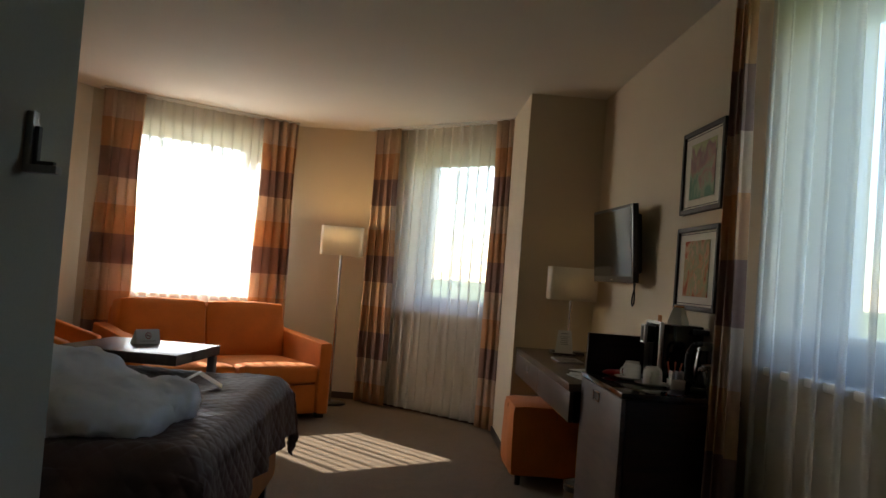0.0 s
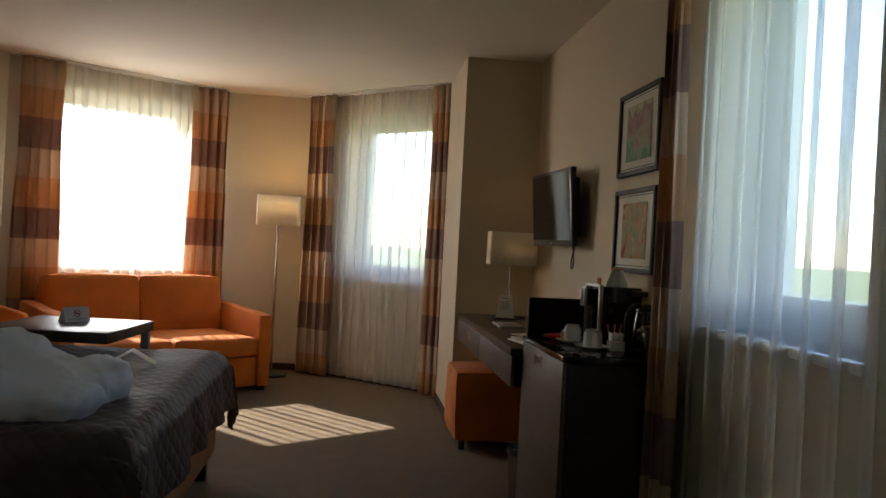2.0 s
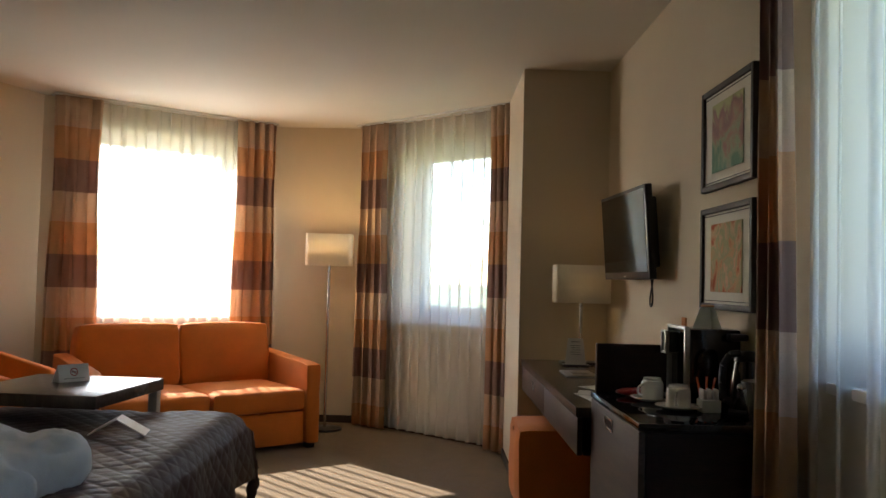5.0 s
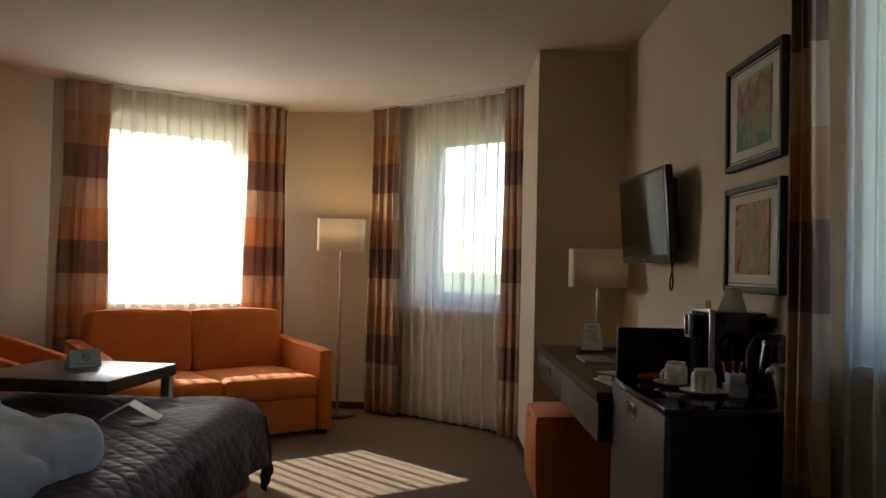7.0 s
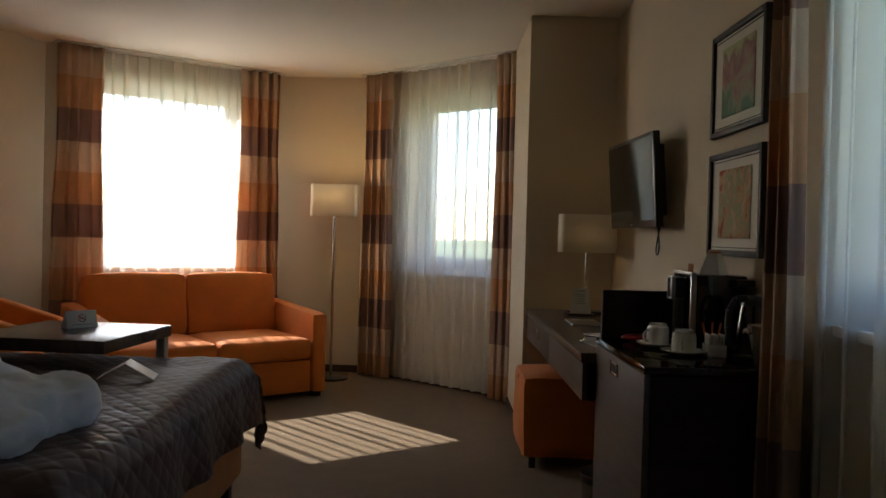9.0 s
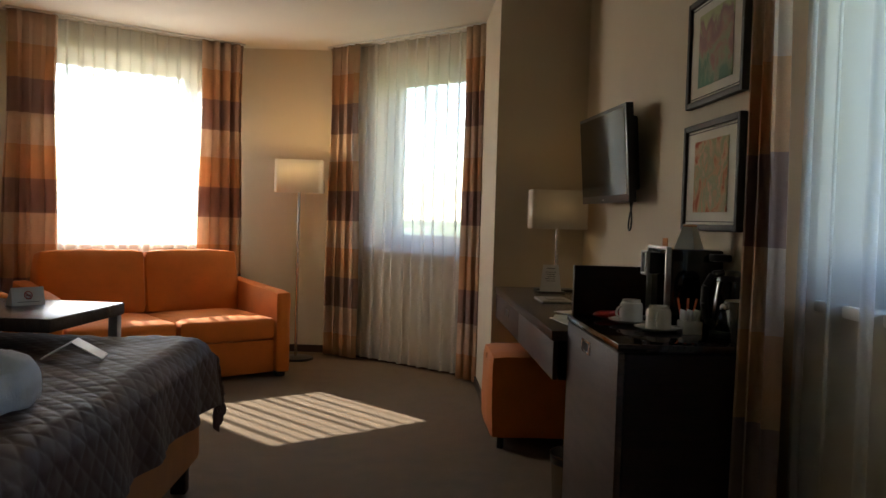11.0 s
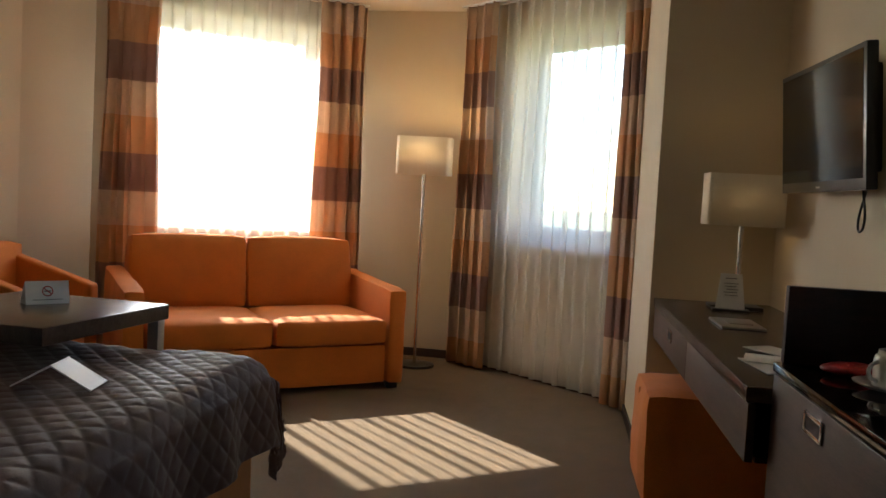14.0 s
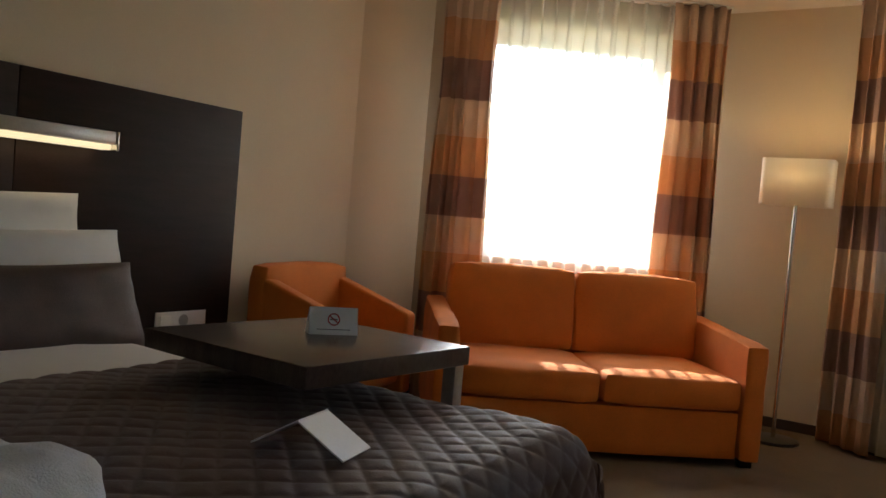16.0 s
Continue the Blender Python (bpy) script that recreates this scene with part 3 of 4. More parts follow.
# ---- side table with sign ----
table = thing("side_table", "square dark wenge table with steel legs, overhanging the bed", "table")
TB = pose(-0.255, 4.375, 0, 0, 0, -6)
boxes("tabletop", [((-0.29, -0.30, 0.702), (0.29, 0.30, 0.752))], WENGE_TOP, table, bevel=0.004, m=TB)
for x in (-0.262, 0.262):
    boxes("leg", [((x - 0.02, 0.25, 0.0), (x + 0.02, 0.29, 0.702))], SATIN, table, "square satin steel leg", m=TB)
    boxes("foot_bar", [((x - 0.02, -0.28, 0.0), (x + 0.02, 0.25, 0.03))], SATIN, table, m=TB)
sign = thing("table_sign", "white folded no-smoking sign standing on the table", "sign")
SG = pose(-0.275, 4.475, 0.752, 0, 0, 50)
bm = bmesh.new()
v = [bm.verts.new(SG @ Vector(p)) for p in ((-0.066, -0.032, 0), (0.066, -0.032, 0), (0.066, -0.0135, 0.072), (-0.066, -0.0135, 0.072), (-0.066, 0.03, 0), (0.066, 0.03, 0))]
for f in ((0, 1, 2, 3), (3, 2, 5, 4), (0, 3, 4), (1, 5, 2), (0, 4, 5, 1)):
    bm.faces.new([v[i] for i in f])
part("card", bm, PAPER, sign, smooth=False)
SF = SG @ pose(0, -0.0235, 0.034, 90 - 14.3, 0, 0)
bm = bmesh.new()
bmesh.ops.create_circle(bm, segments=24, radius=0.017, matrix=SF @ pose(0, 0.006, 0.002))
cu = [x for x in bm.verts]
inner = bmesh.ops.create_circle(bm, segments=24, radius=0.0135, matrix=SF @ pose(0, 0.006, 0.002))["verts"]
for i in range(24):
    ring(bm, cu[i], cu[(i + 1) % 24], inner[(i + 1) % 24], inner[i])
box(bm, (-0.014, -0.0015, 0.0015), (0.014, 0.0015, 0.0025), SF @ pose(0, 0.006, 0, 0, 0, -40))
part("symbol", bm, RED, sign, "red ring with a crossed cigarette", smooth=False)
boxes("line", [((-0.045, -0.022, 0.001), (0.045, -0.020, 0.002)), ((-0.01, 0.004, 0.001), (0.01, 0.008, 0.002))], INK, sign, m=SF, bevel=0)

tent = thing("tent_card", "white folded paper card standing open on the bedspread", "card")
TC = pose(0.15, 3.90, BZ + 0.035, 0, 0, 100)
for s in (1, -1):
    bm = bmesh.new()
    box(bm, (-0.055, 0, -0.11), (0.055, 0.003, 0.0), TC @ Matrix.Translation((0, 0, 0.058)) @ Matrix.Rotation(radians(60 * s), 4, "X"))
    part("leaf", bm, PAPER, tent, smooth=False)

# ---- floor lamp ----
fl = thing("floor_lamp", "slim steel floor lamp with rounded cream shade, lit", "floor lamp")
FX, FY = 0.41, 7.64
bm = bmesh.new()
lathe(bm, [(0.0, 0.0), (0.135, 0.0), (0.14, 0.006), (0.135, 0.016), (0.02, 0.022), (0.0, 0.022)], (FX, FY, 0), 36)
part("base", bm, BLACK, fl, "round black base plate")
bm = bmesh.new()
tube(bm, (FX, FY, 0.02), (FX, FY, 1.36), 0.0115)
part("pole", bm, CHROME, fl)
bm = bmesh.new()
tube(bm, (FX, FY, 1.36), (FX, FY, 1.46), 0.02)
part("socket", bm, CHROME, fl)


def shade(bm, c, w, d, h, r, n=7):
    """An open, box-shaped shade with rounded upright edges."""
    pts = []
    for sx, sy, a0 in ((1, 1, 0), (-1, 1, 90), (-1, -1, 180), (1, -1, 270)):
        for i in range(n):
            a = radians(a0 + 90 * i / (n - 1))
            pts.append((c[0] + sx * (w / 2 - r) + r * math.cos(a), c[1] + sy * (d / 2 - r) + r * math.sin(a)))
    lo = [bm.verts.new((x, y, c[2])) for x, y in pts]
    hi = [bm.verts.new((x, y, c[2] + h)) for x, y in pts]
    for i in range(len(pts)):
        j = (i + 1) % len(pts)
        ring(bm, lo[i], lo[j], hi[j], hi[i])


bm = bmesh.new()
shade(bm, (FX, FY, 1.315), 0.37, 0.20, 0.255, 0.035)
sh = part("shade", bm, SHADE, fl, "cream fabric shade with rounded corners")
sh.modifiers.new("cloth", "SOLIDIFY").thickness = 0.003
lamp("floor_lamp_bulb", "POINT", 0.5, (1.0, 0.68, 0.32), pose(FX, FY, 1.50), 0.06)

# ---- desk unit ----
desk = thing("desk", "long grey-brown wall desk with slim drawer fronts", "desk")
DY0, DY1, DX = 3.984, COLY - 0.004, 1.785
boxes("desktop", [((DX, DY0, 0.725), (TVX - 0.003, DY1, 0.762))], WENGE_TOP, desk)
boxes("rear_rail", [((TVX - 0.04, DY0, 0.55), (TVX - 0.003, DY1, 0.725))], WENGE, desk)
boxes("underside", [((DX + 0.03, DY0, 0.585), (TVX - 0.04, DY1, 0.60))], WENGE, desk)


def recessed_handle(parent, x, y, z, w=0.10, h=0.045):
    hd = boxes("handle", [((x - 0.004, y - w / 2, z - h / 2), (x + 0.006, y + w / 2, z - h / 2 + 0.008)), ((x - 0.004, y - w / 2, z + h / 2 - 0.008), (x + 0.006, y + w / 2, z + h / 2)), ((x - 0.004, y - w / 2, z - h / 2), (x + 0.006, y - w / 2 + 0.008, z + h / 2)), ((x - 0.004, y + w / 2 - 0.008, z - h / 2), (x + 0.006, y + w / 2, z + h / 2))], CHROME, parent, "square recessed chrome handle", bevel=0.002)
    # Flat black plate paints the shade of the hollow; nothing is cut in.
    boxes("hollow_shade", [((x - 0.0015, y - w / 2 + 0.006, z - h / 2 + 0.006), (x + 0.002, y + w / 2 - 0.006, z + h / 2 - 0.006))], BLACK, parent, bevel=0)


for y0, y1 in ((DY0, 4.895), (4.90, DY1)):
    d = boxes("drawer_front", [((DX + 0.006, y0, 0.585), (DX + 0.026, y1, 0.722))], WENGE_FRONT, desk)
    if y0 > 4.5:
        recessed_handle(d, DX + 0.005, 5.30, 0.675)

cab = thing("minibar_cabinet", "dark wenge minibar cabinet with black glass top", "cabinet")
KX, KY0, KY1, KZ = 1.84, 3.275, 3.98, 0.825
boxes("body", [((KX + 0.022, KY0, 0.0), (TVX - 0.003, KY1, KZ - 0.028))], WENGE, cab)
boxes("top", [((KX - 0.002, KY0 - 0.003, KZ - 0.022), (TVX - 0.003, KY1, KZ))], BLACK_GLASS, cab, "glossy black glass top")
front = boxes("door", [((KX, KY0 + 0.003, 0.03), (KX + 0.02, KY1 - 0.003, KZ - 0.026))], WENGE_FRONT, cab)
recessed_handle(front, KX - 0.001, 3.665, 0.757, 0.11, 0.042)
panel = boxes("divider_panel", [((KX + 0.012, 3.95, KZ), (TVX - 0.003, 3.976, 1.0))], WENGE, None)
tagged(panel, "low dark wenge divider between desk and minibar top", "divider")

pouf = thing("pouf", "orange velour cube stool pushed under the desk", "stool")
soft("cushion", (1.70, 5.15, 0.05), (2.19, 5.62, 0.475), ORANGE, pouf, Matrix.Identity(4), 0.035, 0.012)
for x in (1.76, 2.14):
    for y in (5.19, 5.58):
        bm = bmesh.new()
        tube(bm, (x, y, 0), (x, y, 0.06), 0.018)
        part("foot", bm, BLACK, pouf)
for lo, hi in (((1.6965, 5.19, 0.26), (1.702, 5.58, 0.265)), ((1.6965, 5.383, 0.09), (1.702, 5.388, 0.45)), ((1.78, 5.1465, 0.26), (2.15, 5.152, 0.265)), ((1.962, 5.1465, 0.09), (1.967, 5.152, 0.45))):
    boxes("seam", [(lo, hi)], BASE_CLOTH, pouf, bevel=0)

wb = thing("waste_bin", "small round steel waste bin beside the cabinet", "waste bin")
bm = bmesh.new()
lathe(bm, [(0.0, 0.0), (0.085, 0.0), (0.105, 0.29), (0.108, 0.295), (0.102, 0.295), (0.082, 0.008), (0.0, 0.008)], (1.92, 4.08, 0), 28)
part("bucket", bm, CHROME, wb)
bm = bmesh.new()
tube(bm, (1.92, 4.08, 0.262), (1.92, 4.08, 0.284), 0.1065, caps=False)
part("band", bm, BLACK, wb)

# ---- on the desk ----
dl = thing("desk_lamp", "steel desk lamp with rectangular cream shade, lit", "desk lamp")
LX, LY = 2.092, 5.62
boxes("base", [((LX - 0.11, LY - 0.06, 0.762), (LX + 0.10, LY + 0.07, 0.778))], BLACK, dl, bevel=0.005)
bm = bmesh.new()
tube(bm, (LX, LY, 0.775), (LX, LY, 1.2), 0.0095)
part("pole", bm, CHROME, dl)
bm = bmesh.new()
shade(bm, (LX, LY, 1.109), 0.31, 0.17, 0.213, 0.02)
s2 = part("shade", bm, SHADE, dl, "cream fabric box shade")
s2.modifiers.new("cloth", "SOLIDIFY").thickness = 0.003
lamp("desk_lamp_bulb", "POINT", 0.03, (1.0, 0.68, 0.32), pose(LX, LY, 1.21), 0.025)
pc = thing("menu_card", "white printed card standing by the desk lamp", "card")
PM = pose(2.045, 5.50, 0.767, -10, 0, -6)
bm = bmesh.new()
box(bm, (-0.058, 0, 0), (0.058, 0.004, 0.15))
for v in bm.verts:
    v.co.x *= 1 - 1.9 * v.co.z
bmesh.ops.transform(bm, matrix=PM, verts=bm.verts)
part("sheet", bm, PAPER, pc, smooth=False)
boxes("line", [((-0.022, -0.0015, 0.128), (0.022, -0.0005, 0.132))] + [((-0.028 + 0.005 * (i % 3), -0.0015, 0.108 - 0.012 * i), (0.028 - 0.005 * (i % 2), -0.0005, 0.1105 - 0.012 * i)) for i in range(5)], INK, pc, bevel=0, m=PM)
boxes("holder", [((-0.07, -0.03, -0.004), (0.075, 0.05, 0.005))], BLACK, pc, "flat black holder", bevel=0.002, m=pose(2.045, 5.50, 0.767, 0, 0, -6))
pd = thing("paper_stack", "loose white papers and envelopes on the desk", "papers")
for i, (x, y, a, w, h) in enumerate(((1.93, 4.26, 8, 0.15, 0.21), (1.96, 4.33, -14, 0.21, 0.14), (1.98, 4.45, 30, 0.10, 0.2))):
    boxes("sheet", [((-w / 2, -h / 2, 0), (w / 2, h / 2, 0.003))], PAPER, pd, bevel=0, m=pose(x, y, 0.763 + 0.004 * i, 0, 0, a))
pen = thing("pen", "slim white pen standing behind the divider", "pen")
bm = bmesh.new()
tube(bm, (2.10, 4.02, 0.763), (2.115, 3.99, 1.02), 0.005)
part("barrel", bm, PORCELAIN, pen)
pad = thing("note_tray", "flat grey steel tray lying on the desk", "tray")
boxes("tray", [((1.91, 4.95, 0.7625), (2.06, 5.2, 0.772))], SATIN, pad, bevel=0.003)
boxes("notepad", [((1.95, 5.02, 0.772), (2.03, 5.14, 0.776))], SATIN, pad, bevel=0.001)

# ---- television ----
tv = thing("television", "black flat-screen television on a wall bracket, switched off", "television")
TM = pose(2.194, 4.534, 1.242, 0, 0, 92.9) @ pose(0, 0, 0, -4.1)
W, H = 0.746, 0.423
boxes("housing", [((0.0, -0.035, 0), (W, 0.0, H))], BLACK, tv, bevel=0.006, m=TM)
bm = bmesh.new()
vs = box(bm, (0.06, -0.075, 0.05), (W - 0.06, -0.03, H - 0.05), TM, 0.015)
part("rear_cover", bm, BLACK, tv)
boxes("screen", [((0.018, -0.001, 0.035), (W - 0.018, 0.002, H - 0.018))], SCREEN, tv, "glossy dark screen", m=TM, bevel=0)
boxes("maker_plate", [((W / 2 - 0.018, 0.0005, 0.012), (W / 2 + 0.018, 0.002, 0.018))], SATIN, tv, bevel=0, m=TM)
br = boxes("bracket", [((2.20, 4.80, 1.36), (TVX - 0.002, 4.98, 1.52))], BLACK, tv)
cable = bpy.data.curves.new("cable", "CURVE")
cable.dimensions, cable.bevel_depth = "3D", 0.004
sp = cable.splines.new("BEZIER")
cp = ((2.25, 4.72, 1.26), (2.25, 4.69, 1.14), (2.255, 4.75, 1.13), (2.26, 4.72, 1.25))
sp.bezier_points.add(len(cp) - 1)
for p, c in zip(sp.bezier_points, cp):
    p.co, p.handle_left_type, p.handle_right_type = c, "AUTO", "AUTO"
cb = new("cable", cable)
cable.materials.append(BLACK)
cb.parent = tv


# ---- pictures ----
def picture(y0, y1, z0, z1, art, label):
    p = thing("framed_picture", label, "picture", "framed pictures")
    x0, x1, f = TVX - 0.028, TVX - 0.002, 0.022
    for lo, hi in (((x0, y0, z0), (x1, y0 + f, z1)), ((x0, y1 - f, z0), (x1, y1, z1)), ((x0, y0 + f, z0), (x1, y1 - f, z0 + f)), ((x0, y0 + f, z1 - f), (x1, y1 - f, z1))):
        boxes("frame", [(lo, hi)], FRAME, p, bevel=0.005)
    boxes("mount", [((x1 - 0.014, y0 + f, z0 + f), (x1 - 0.010, y1 - f, z1 - f))], MOUNT, p, bevel=0)
    a, b = (y1 - y0) * 0.20, (z1 - z0) * 0.17
    for zl in (z0 + f + 0.008, z1 - f - 0.011):
        boxes("inner_line", [((x1 - 0.0165, y0 + f + 0.008, zl), (x1 - 0.0145, y1 - f - 0.008, zl + 0.003))], FRAME, p, bevel=0)
    bm = bmesh.new()
    box(bm, (-0.001, -(y1 - y0) / 2 + a, -(z1 - z0) / 2 + b), (0.001, (y1 - y0) / 2 - a, (z1 - z0) / 2 - b))
    o = part("painting", bm, art, p, smooth=False)
    o.location = (x1 - 0.016, (y0 + y1) / 2, (z0 + z1) / 2)


picture(3.555, 4.07, 1.57, 1.95, ART_A, "dark-framed pastel landscape watercolour on the wall")
picture(3.555, 4.07, 1.135, 1.508, ART_B, "dark-framed red and green abstract watercolour on the wall")

# ---- on the minibar ----
cm = thing("coffee_machine", "black capsule coffee machine with silver arched front", "coffee machine")
MX, MY0, MY1, MZ = 2.084, 3.66, 3.87, KZ
boxes("body", [((MX + 0.016, MY0 + 0.006, MZ), (2.275, MY1 - 0.006, MZ + 0.25))], BLACK_GLASS, cm, bevel=0.010)
boxes("drip_tray", [((MX - 0.06, MY0 + 0.04, MZ), (MX + 0.02, MY1 - 0.04, MZ + 0.02))], BLACK, cm, bevel=0.006)
bm = bmesh.new()
for lo, hi in (((MX, MY0, MZ + 0.004), (MX + 0.020, MY0 + 0.010, MZ + 0.248)), ((MX, MY1 - 0.010, MZ + 0.004), (MX + 0.020, MY1, MZ + 0.248)), ((MX, MY0 + 0.004, MZ + 0.246), (MX + 0.020, MY1 - 0.004, MZ + 0.257))):
    box(bm, lo, hi, None, 0.004)
part("arch", bm, SATIN, cm, "brushed silver arch frame")
hd = boxes("brew_head", [((MX - 0.036, 3.742, MZ + 0.162), (MX + 0.015, 3.796, MZ + 0.238))], BLACK, cm, "black brew head", bevel=0.016)
bm = bmesh.new()
for lo, hi in (((3.740, 0.160), (3.748, 0.240)), ((3.790, 0.160), (3.798, 0.240)), ((3.747, 0.160), (3.791, 0.168)), ((3.747, 0.232), (3.791, 0.240))):
    box(bm, (MX - 0.042, lo[0], MZ + lo[1]), (MX - 0.026, hi[0], MZ + hi[1]), None, 0.004)
part("bezel", bm, SATIN, hd, "silver bezel round the head")
boxes("lever", [((2.225, MY0 - 0.035, MZ + 0.215), (2.285, MY0 + 0.03, MZ + 0.238))], BLACK, cm, bevel=0.006)
bx = thing("tissue_cone", "white paper pyramid box standing on the coffee machine", "box")
bm = bmesh.new()
tube(bm, (2.185, 3.74, MZ + 0.25), (2.185, 3.74, MZ + 0.322), 0.05, 0.024, n=4)
part("box", bm, PAPER, bx, smooth=False)
boxes("lid", [((2.167, 3.722, MZ + 0.322), (2.203, 3.758, MZ + 0.33))], BASE_CLOTH, bx)
tc = boxes("price_card", [((2.13, 3.80, MZ + 0.25), (2.134, 3.85, MZ + 0.282))], BASE_CLOTH, bevel=0.001)
tagged(tc, "small brown card standing on the coffee machine", "card")


def cup_set(x, y, turn):
    c = thing("coffee_cup", "white porcelain cup turned upside down on its saucer", "cup", "coffee cups")
    bm = bmesh.new()
    lathe(bm, [(0.0, 0.003), (0.035, 0.003), (0.055, 0.007), (0.072, 0.015), (0.073, 0.017), (0.055, 0.011), (0.03, 0.008), (0.0, 0.008)], (0, 0, 0), 32)
    part("saucer", bm, PORCELAIN, c)
    bm = bmesh.new()
    lathe(bm, [(0.0365, 0.010), (0.0385, 0.012), (0.0375, 0.060), (0.0345, 0.070), (0.0300, 0.073), (0.0295, 0.081), (0.026, 0.081), (0.025, 0.075), (0.0, 0.075)], (0, 0, 0), 32)
    part("cup", bm, PORCELAIN, c)
    bm = bmesh.new()
    for i in range(8):
        a, b = math.pi * i / 8, math.pi * (i + 1) / 8
        tube(bm, (-0.038 - 0.019 * math.sin(a), 0, 0.04 + 0.018 * math.cos(a)), (-0.038 - 0.019 * math.sin(b), 0, 0.04 + 0.018 * math.cos(b)), 0.004, n=10)
    part("handle", bm, PORCELAIN, c)
    bm = bmesh.new()
    tube(bm, (0.02, -0.055, 0.017), (0.06, -0.01, 0.021), 0.0022, n=8)
    bmesh.ops.create_uvsphere(bm, u_segments=12, v_segments=8, radius=1, matrix=Matrix.Translation((0.012, -0.06, 0.018)) @ Matrix.Rotation(radians(48), 4, "Z") @ Matrix.Diagonal((0.016, 0.009, 0.003, 1)))
    part("spoon", bm, CHROME, c)
    c.matrix_basis = pose(x, y, KZ, 0, 0, turn)


cup_set(1.995, 3.72, 20)
cup_set(2.03, 3.54, 65)
sb = thing("sugar_box", "white porcelain box with sugar sachets and orange sticks", "sugar box")
boxes("box", [((2.09, 3.49, KZ), (2.15, 3.55, KZ + 0.04))], PORCELAIN, sb, bevel=0.004)
for i in range(5):
    boxes("sachet", [((2.096 + 0.011 * i, 3.498, KZ + 0.03), (2.100 + 0.011 * i, 3.543, KZ + 0.072 - 0.004 * (i % 2)))], PAPER, sb, bevel=0.001)
for i, a in enumerate((-10, 4, 14)):
    boxes("stick", [((-0.003, -0.002, 0), (0.003, 0.002, 0.075))], ORANGE_PAPER, sb, "orange paper stick", bevel=0.001, m=pose(2.105 + 0.014 * i, 3.547, KZ + 0.03, -5, a, 0))
cap = bmesh.new()
for x, y, r in ((1.955, 3.87, 0.02), (1.995, 3.85, 0.04), (1.98, 3.885, 0.03)):
    bmesh.ops.create_icosphere(cap, subdivisions=3, radius=1, matrix=Matrix.Translation((x, y, KZ + 0.013)) @ Matrix.Diagonal((0.05, 0.035, 0.013, 1)))
sn = part("snack_bag", cap, RED)
tagged(sn, "crinkled red foil snack packet on the glass top", "snack bag")
sd = sn.modifiers.new("crinkle", "DISPLACE")
t2 = bpy.data.textures.new("crinkle", "CLOUDS")
t2.noise_scale = 0.02
sd.texture, sd.strength, sd.texture_coords = t2, 0.006, "GLOBAL"

kt = thing("kettle", "black and steel electric kettle", "kettle")
QX, QY = 2.226, 3.475
bm = bmesh.new()
lathe(bm, [(0.0, 0.0), (0.058, 0.0), (0.06, 0.012), (0.055, 0.018), (0.0, 0.018)], (QX, QY, KZ))
part("power_base", bm, BLACK, kt)
bm = bmesh.new()
lathe(bm, [(0.056, 0.02), (0.058, 0.03), (0.052, 0.11), (0.043, 0.165)], (QX, QY, KZ))
part("body", bm, BLACK_GLASS, kt)
bm = bmesh.new()
sheet(bm, lambda u, v: Vector((QX + (0.0592 - 0.013 * v) * math.cos(radians(-72 + 38 * u)), QY + (0.0592 - 0.013 * v) * math.sin(radians(-72 + 38 * u)), KZ + 0.028 + 0.132 * v)), 8, 4)
part("steel_panel", bm, CHROME, kt, "polished steel panel on the side").modifiers.new("plate", "SOLIDIFY").thickness = 0.001
bm = bmesh.new()
lathe(bm, [(0.0435, 0.165), (0.04, 0.182), (0.022, 0.195), (0.0, 0.198)], (QX, QY, KZ))
part("lid", bm, BLACK, kt)
bm = bmesh.new()
pts = [(-0.03, 0.19), (-0.062, 0.185), (-0.082, 0.15), (-0.085, 0.10), (-0.078, 0.05), (-0.055, 0.04)]
for (a, b), (c, d) in zip(pts, pts[1:]):
    tube(bm, (QX + a, QY - 0.01, KZ + b), (QX + c, QY - 0.01, KZ + d), 0.011, n=12)
part("handle", bm, BLACK, kt)

ib = thing("ice_bucket", "small polished steel ice bucket with drinking glass inside", "ice bucket")
IX, IY = 2.22, 3.345
bm = bmesh.new()
lathe(bm, [(0.0, 0.0), (0.036, 0.0), (0.040, 0.006), (0.055, 0.075), (0.062, 0.11), (0.064, 0.118), (0.060, 0.118), (0.05, 0.07), (0.036, 0.01), (0.0, 0.008)], (IX, IY, KZ))
part("bucket", bm, CHROME, ib)
for s in (-1, 1):
    bm = bmesh.new()
    bmesh.ops.create_uvsphere(bm, u_segments=14, v_segments=10, radius=0.011, matrix=Matrix.Translation((IX + s * 0.066, IY, KZ + 0.10)))
    part("knob", bm, CHROME, ib)

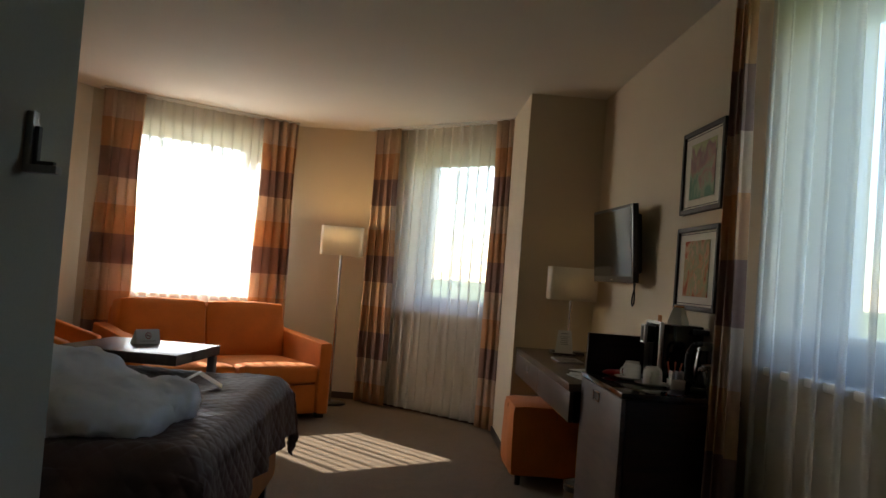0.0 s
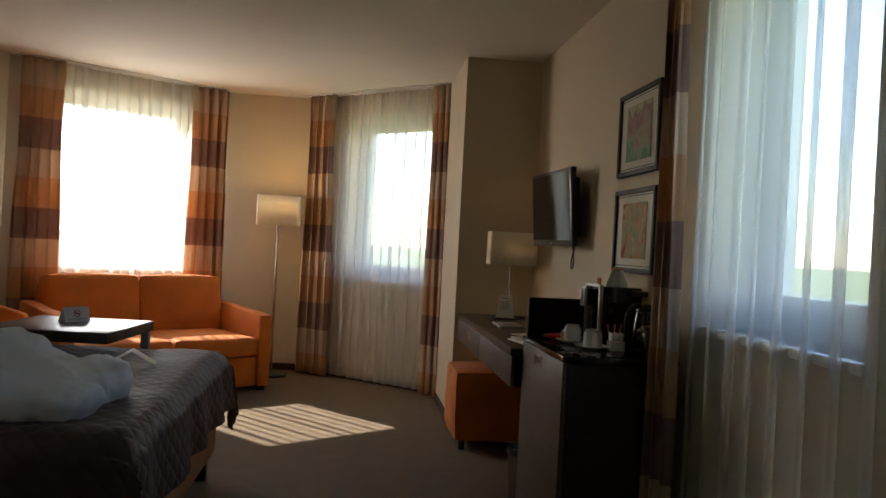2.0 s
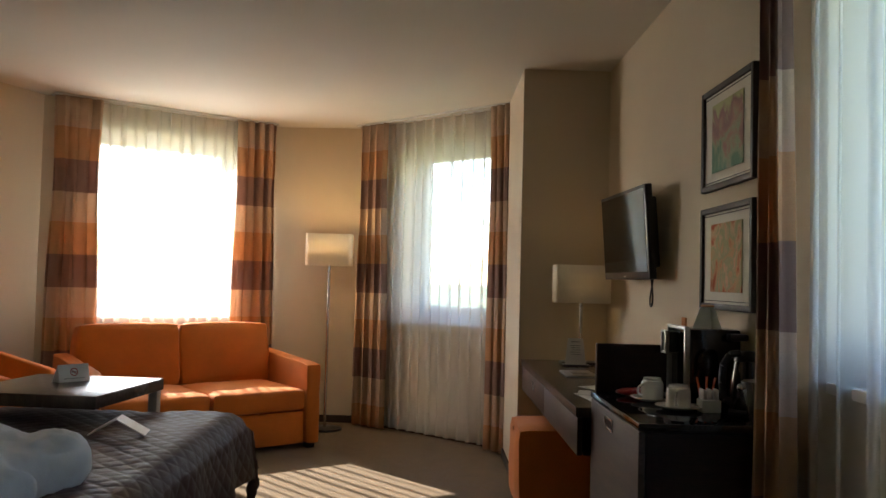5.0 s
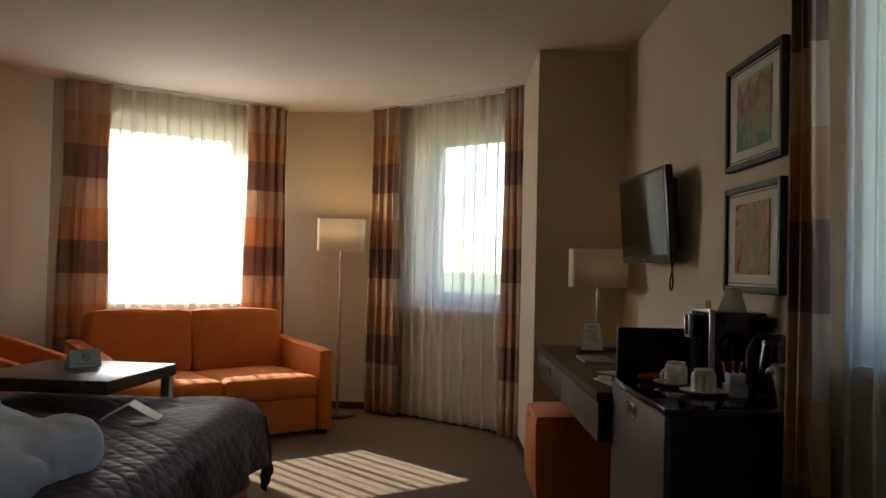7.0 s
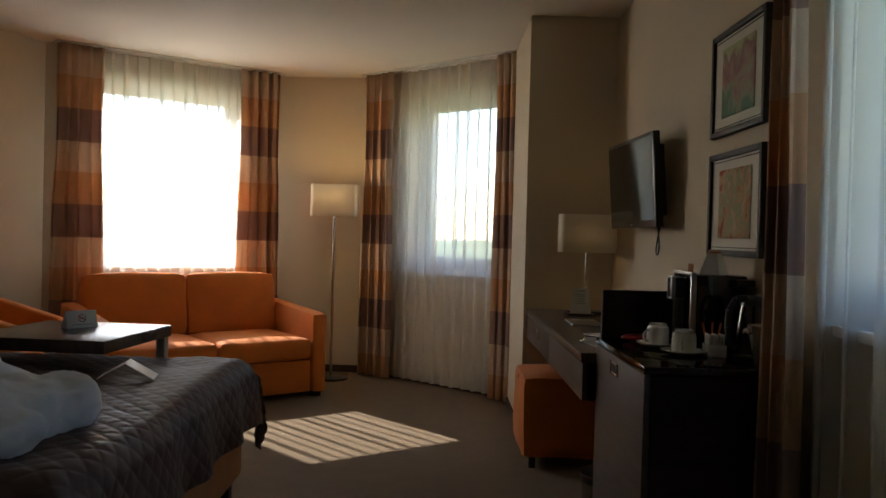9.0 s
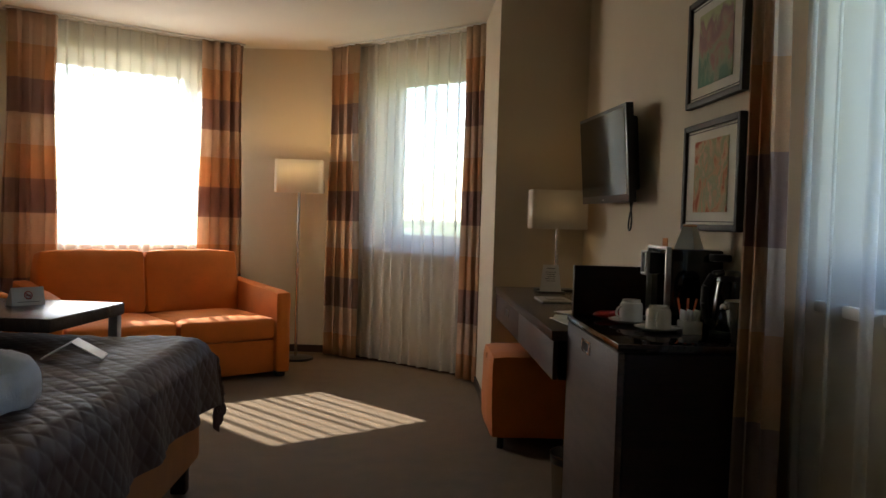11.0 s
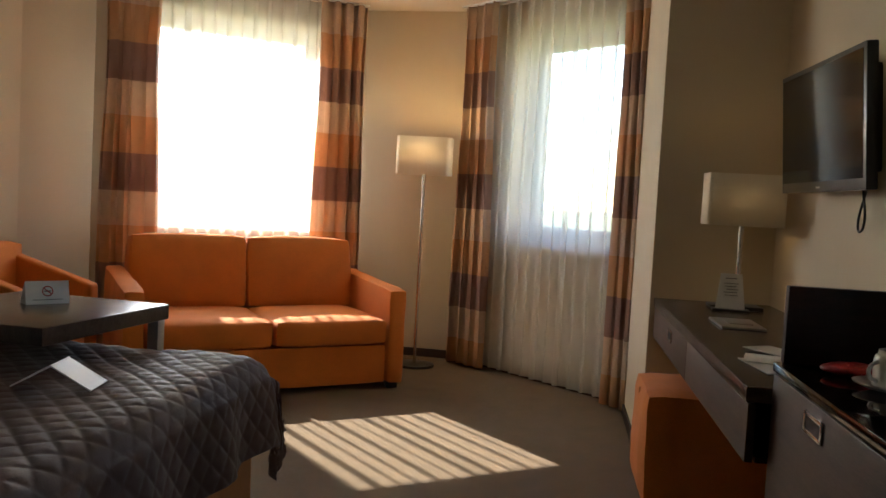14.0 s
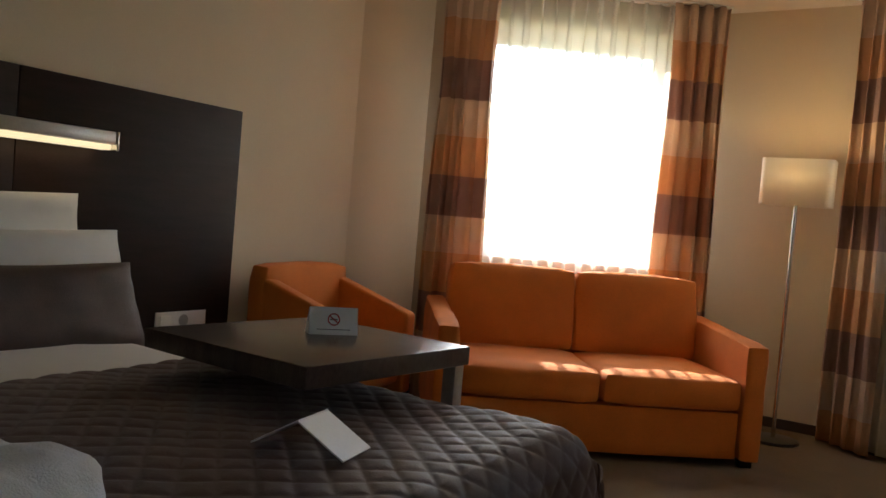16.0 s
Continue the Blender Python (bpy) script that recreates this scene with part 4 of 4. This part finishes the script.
# ---- coat hooks in the passage ----
hooks = [thing("coat_hook", "satin steel L-shaped coat hook on the wall", "coat hook", "coat hooks") for _ in range(2)]
for ob, y in zip(hooks, (1.02, 1.25)):
    HZ = 1.302
    boxes("plate", [((DOORX, y, HZ), (DOORX + 0.010, y + 0.018, HZ + 0.066))], SATIN, ob, bevel=0.002)
    boxes("arm", [((DOORX, y, HZ - 0.009), (DOORX + 0.042, y + 0.018, HZ + 0.001))], SATIN, ob, bevel=0.002)
    # Raised inner L; its black colour stands in for the hook's own shadow.
    boxes("shaded_inner_plate", [((DOORX + 0.010, y + 0.004, HZ + 0.001), (DOORX + 0.016, y + 0.014, HZ + 0.048)), ((DOORX + 0.016, y + 0.004, HZ + 0.001), (DOORX + 0.036, y + 0.014, HZ + 0.006))], BLACK, ob, "raised inner L of the hook, black for its shadow", bevel=0.001)

# ---- outside ----
bm = bmesh.new()
bmesh.ops.create_grid(bm, x_segments=1, y_segments=1, size=3000, matrix=Matrix.Translation((0, 0, -12)))
bare("ground", bm, MEADOW, "green meadow far below the windows", "ground")
rnd = random.Random(4)


def tree_meshes(seed):
    r = random.Random(seed)
    t = bmesh.new()
    tube(t, (0, 0, 0), (0, 0, 5), 0.25, 0.14, 8)
    for i in range(6):
        a = i * 1.05
        tube(t, (0, 0, 3 + 0.3 * i), (1.7 * math.cos(a), 1.7 * math.sin(a), 5 + 0.5 * i), 0.09, 0.04, 6)
    c = bmesh.new()
    lobes = [(r.uniform(-2, 2), r.uniform(-2, 2), r.uniform(4, 9), r.uniform(1.0, 1.9)) for _ in range(16)]
    for x, y, z, s in lobes:
        for _ in range(70):
            d = Vector((r.gauss(0, 1), r.gauss(0, 1), r.gauss(0, 1))).normalized() * s * r.uniform(0.6, 1.1)
            p = Vector((x, y, z)) + d
            q = Euler((r.uniform(0, 6), r.uniform(0, 6), r.uniform(0, 6))).to_matrix()
            k = r.uniform(0.2, 0.4)
            c.faces.new([c.verts.new(p + q @ Vector(o) * k) for o in ((-1, 0, 0), (0, -0.6, 0.1), (1, 0, 0), (0, 0.6, 0.1))])
    return t, c


tr = thing("tree", "leafy green deciduous tree below the hotel windows", "tree", "trees outside")
a, b = tree_meshes(3)
part("trunk", a, BARK, tr)
part("crown", b, LEAF, tr, smooth=False)
tr.matrix_basis = pose(52, 20, -12)
for i in range(46):
    if i < 26:
        x, y = 40 + rnd.uniform(0, 50), rnd.uniform(-14, 58)
    else:
        x, y = rnd.uniform(-20, 45), 75 + rnd.uniform(0, 60)
    copy_thing(tr, pose(x, y, -12 + rnd.uniform(-0.6, 0.9), 0, 0, rnd.uniform(0, 360)))
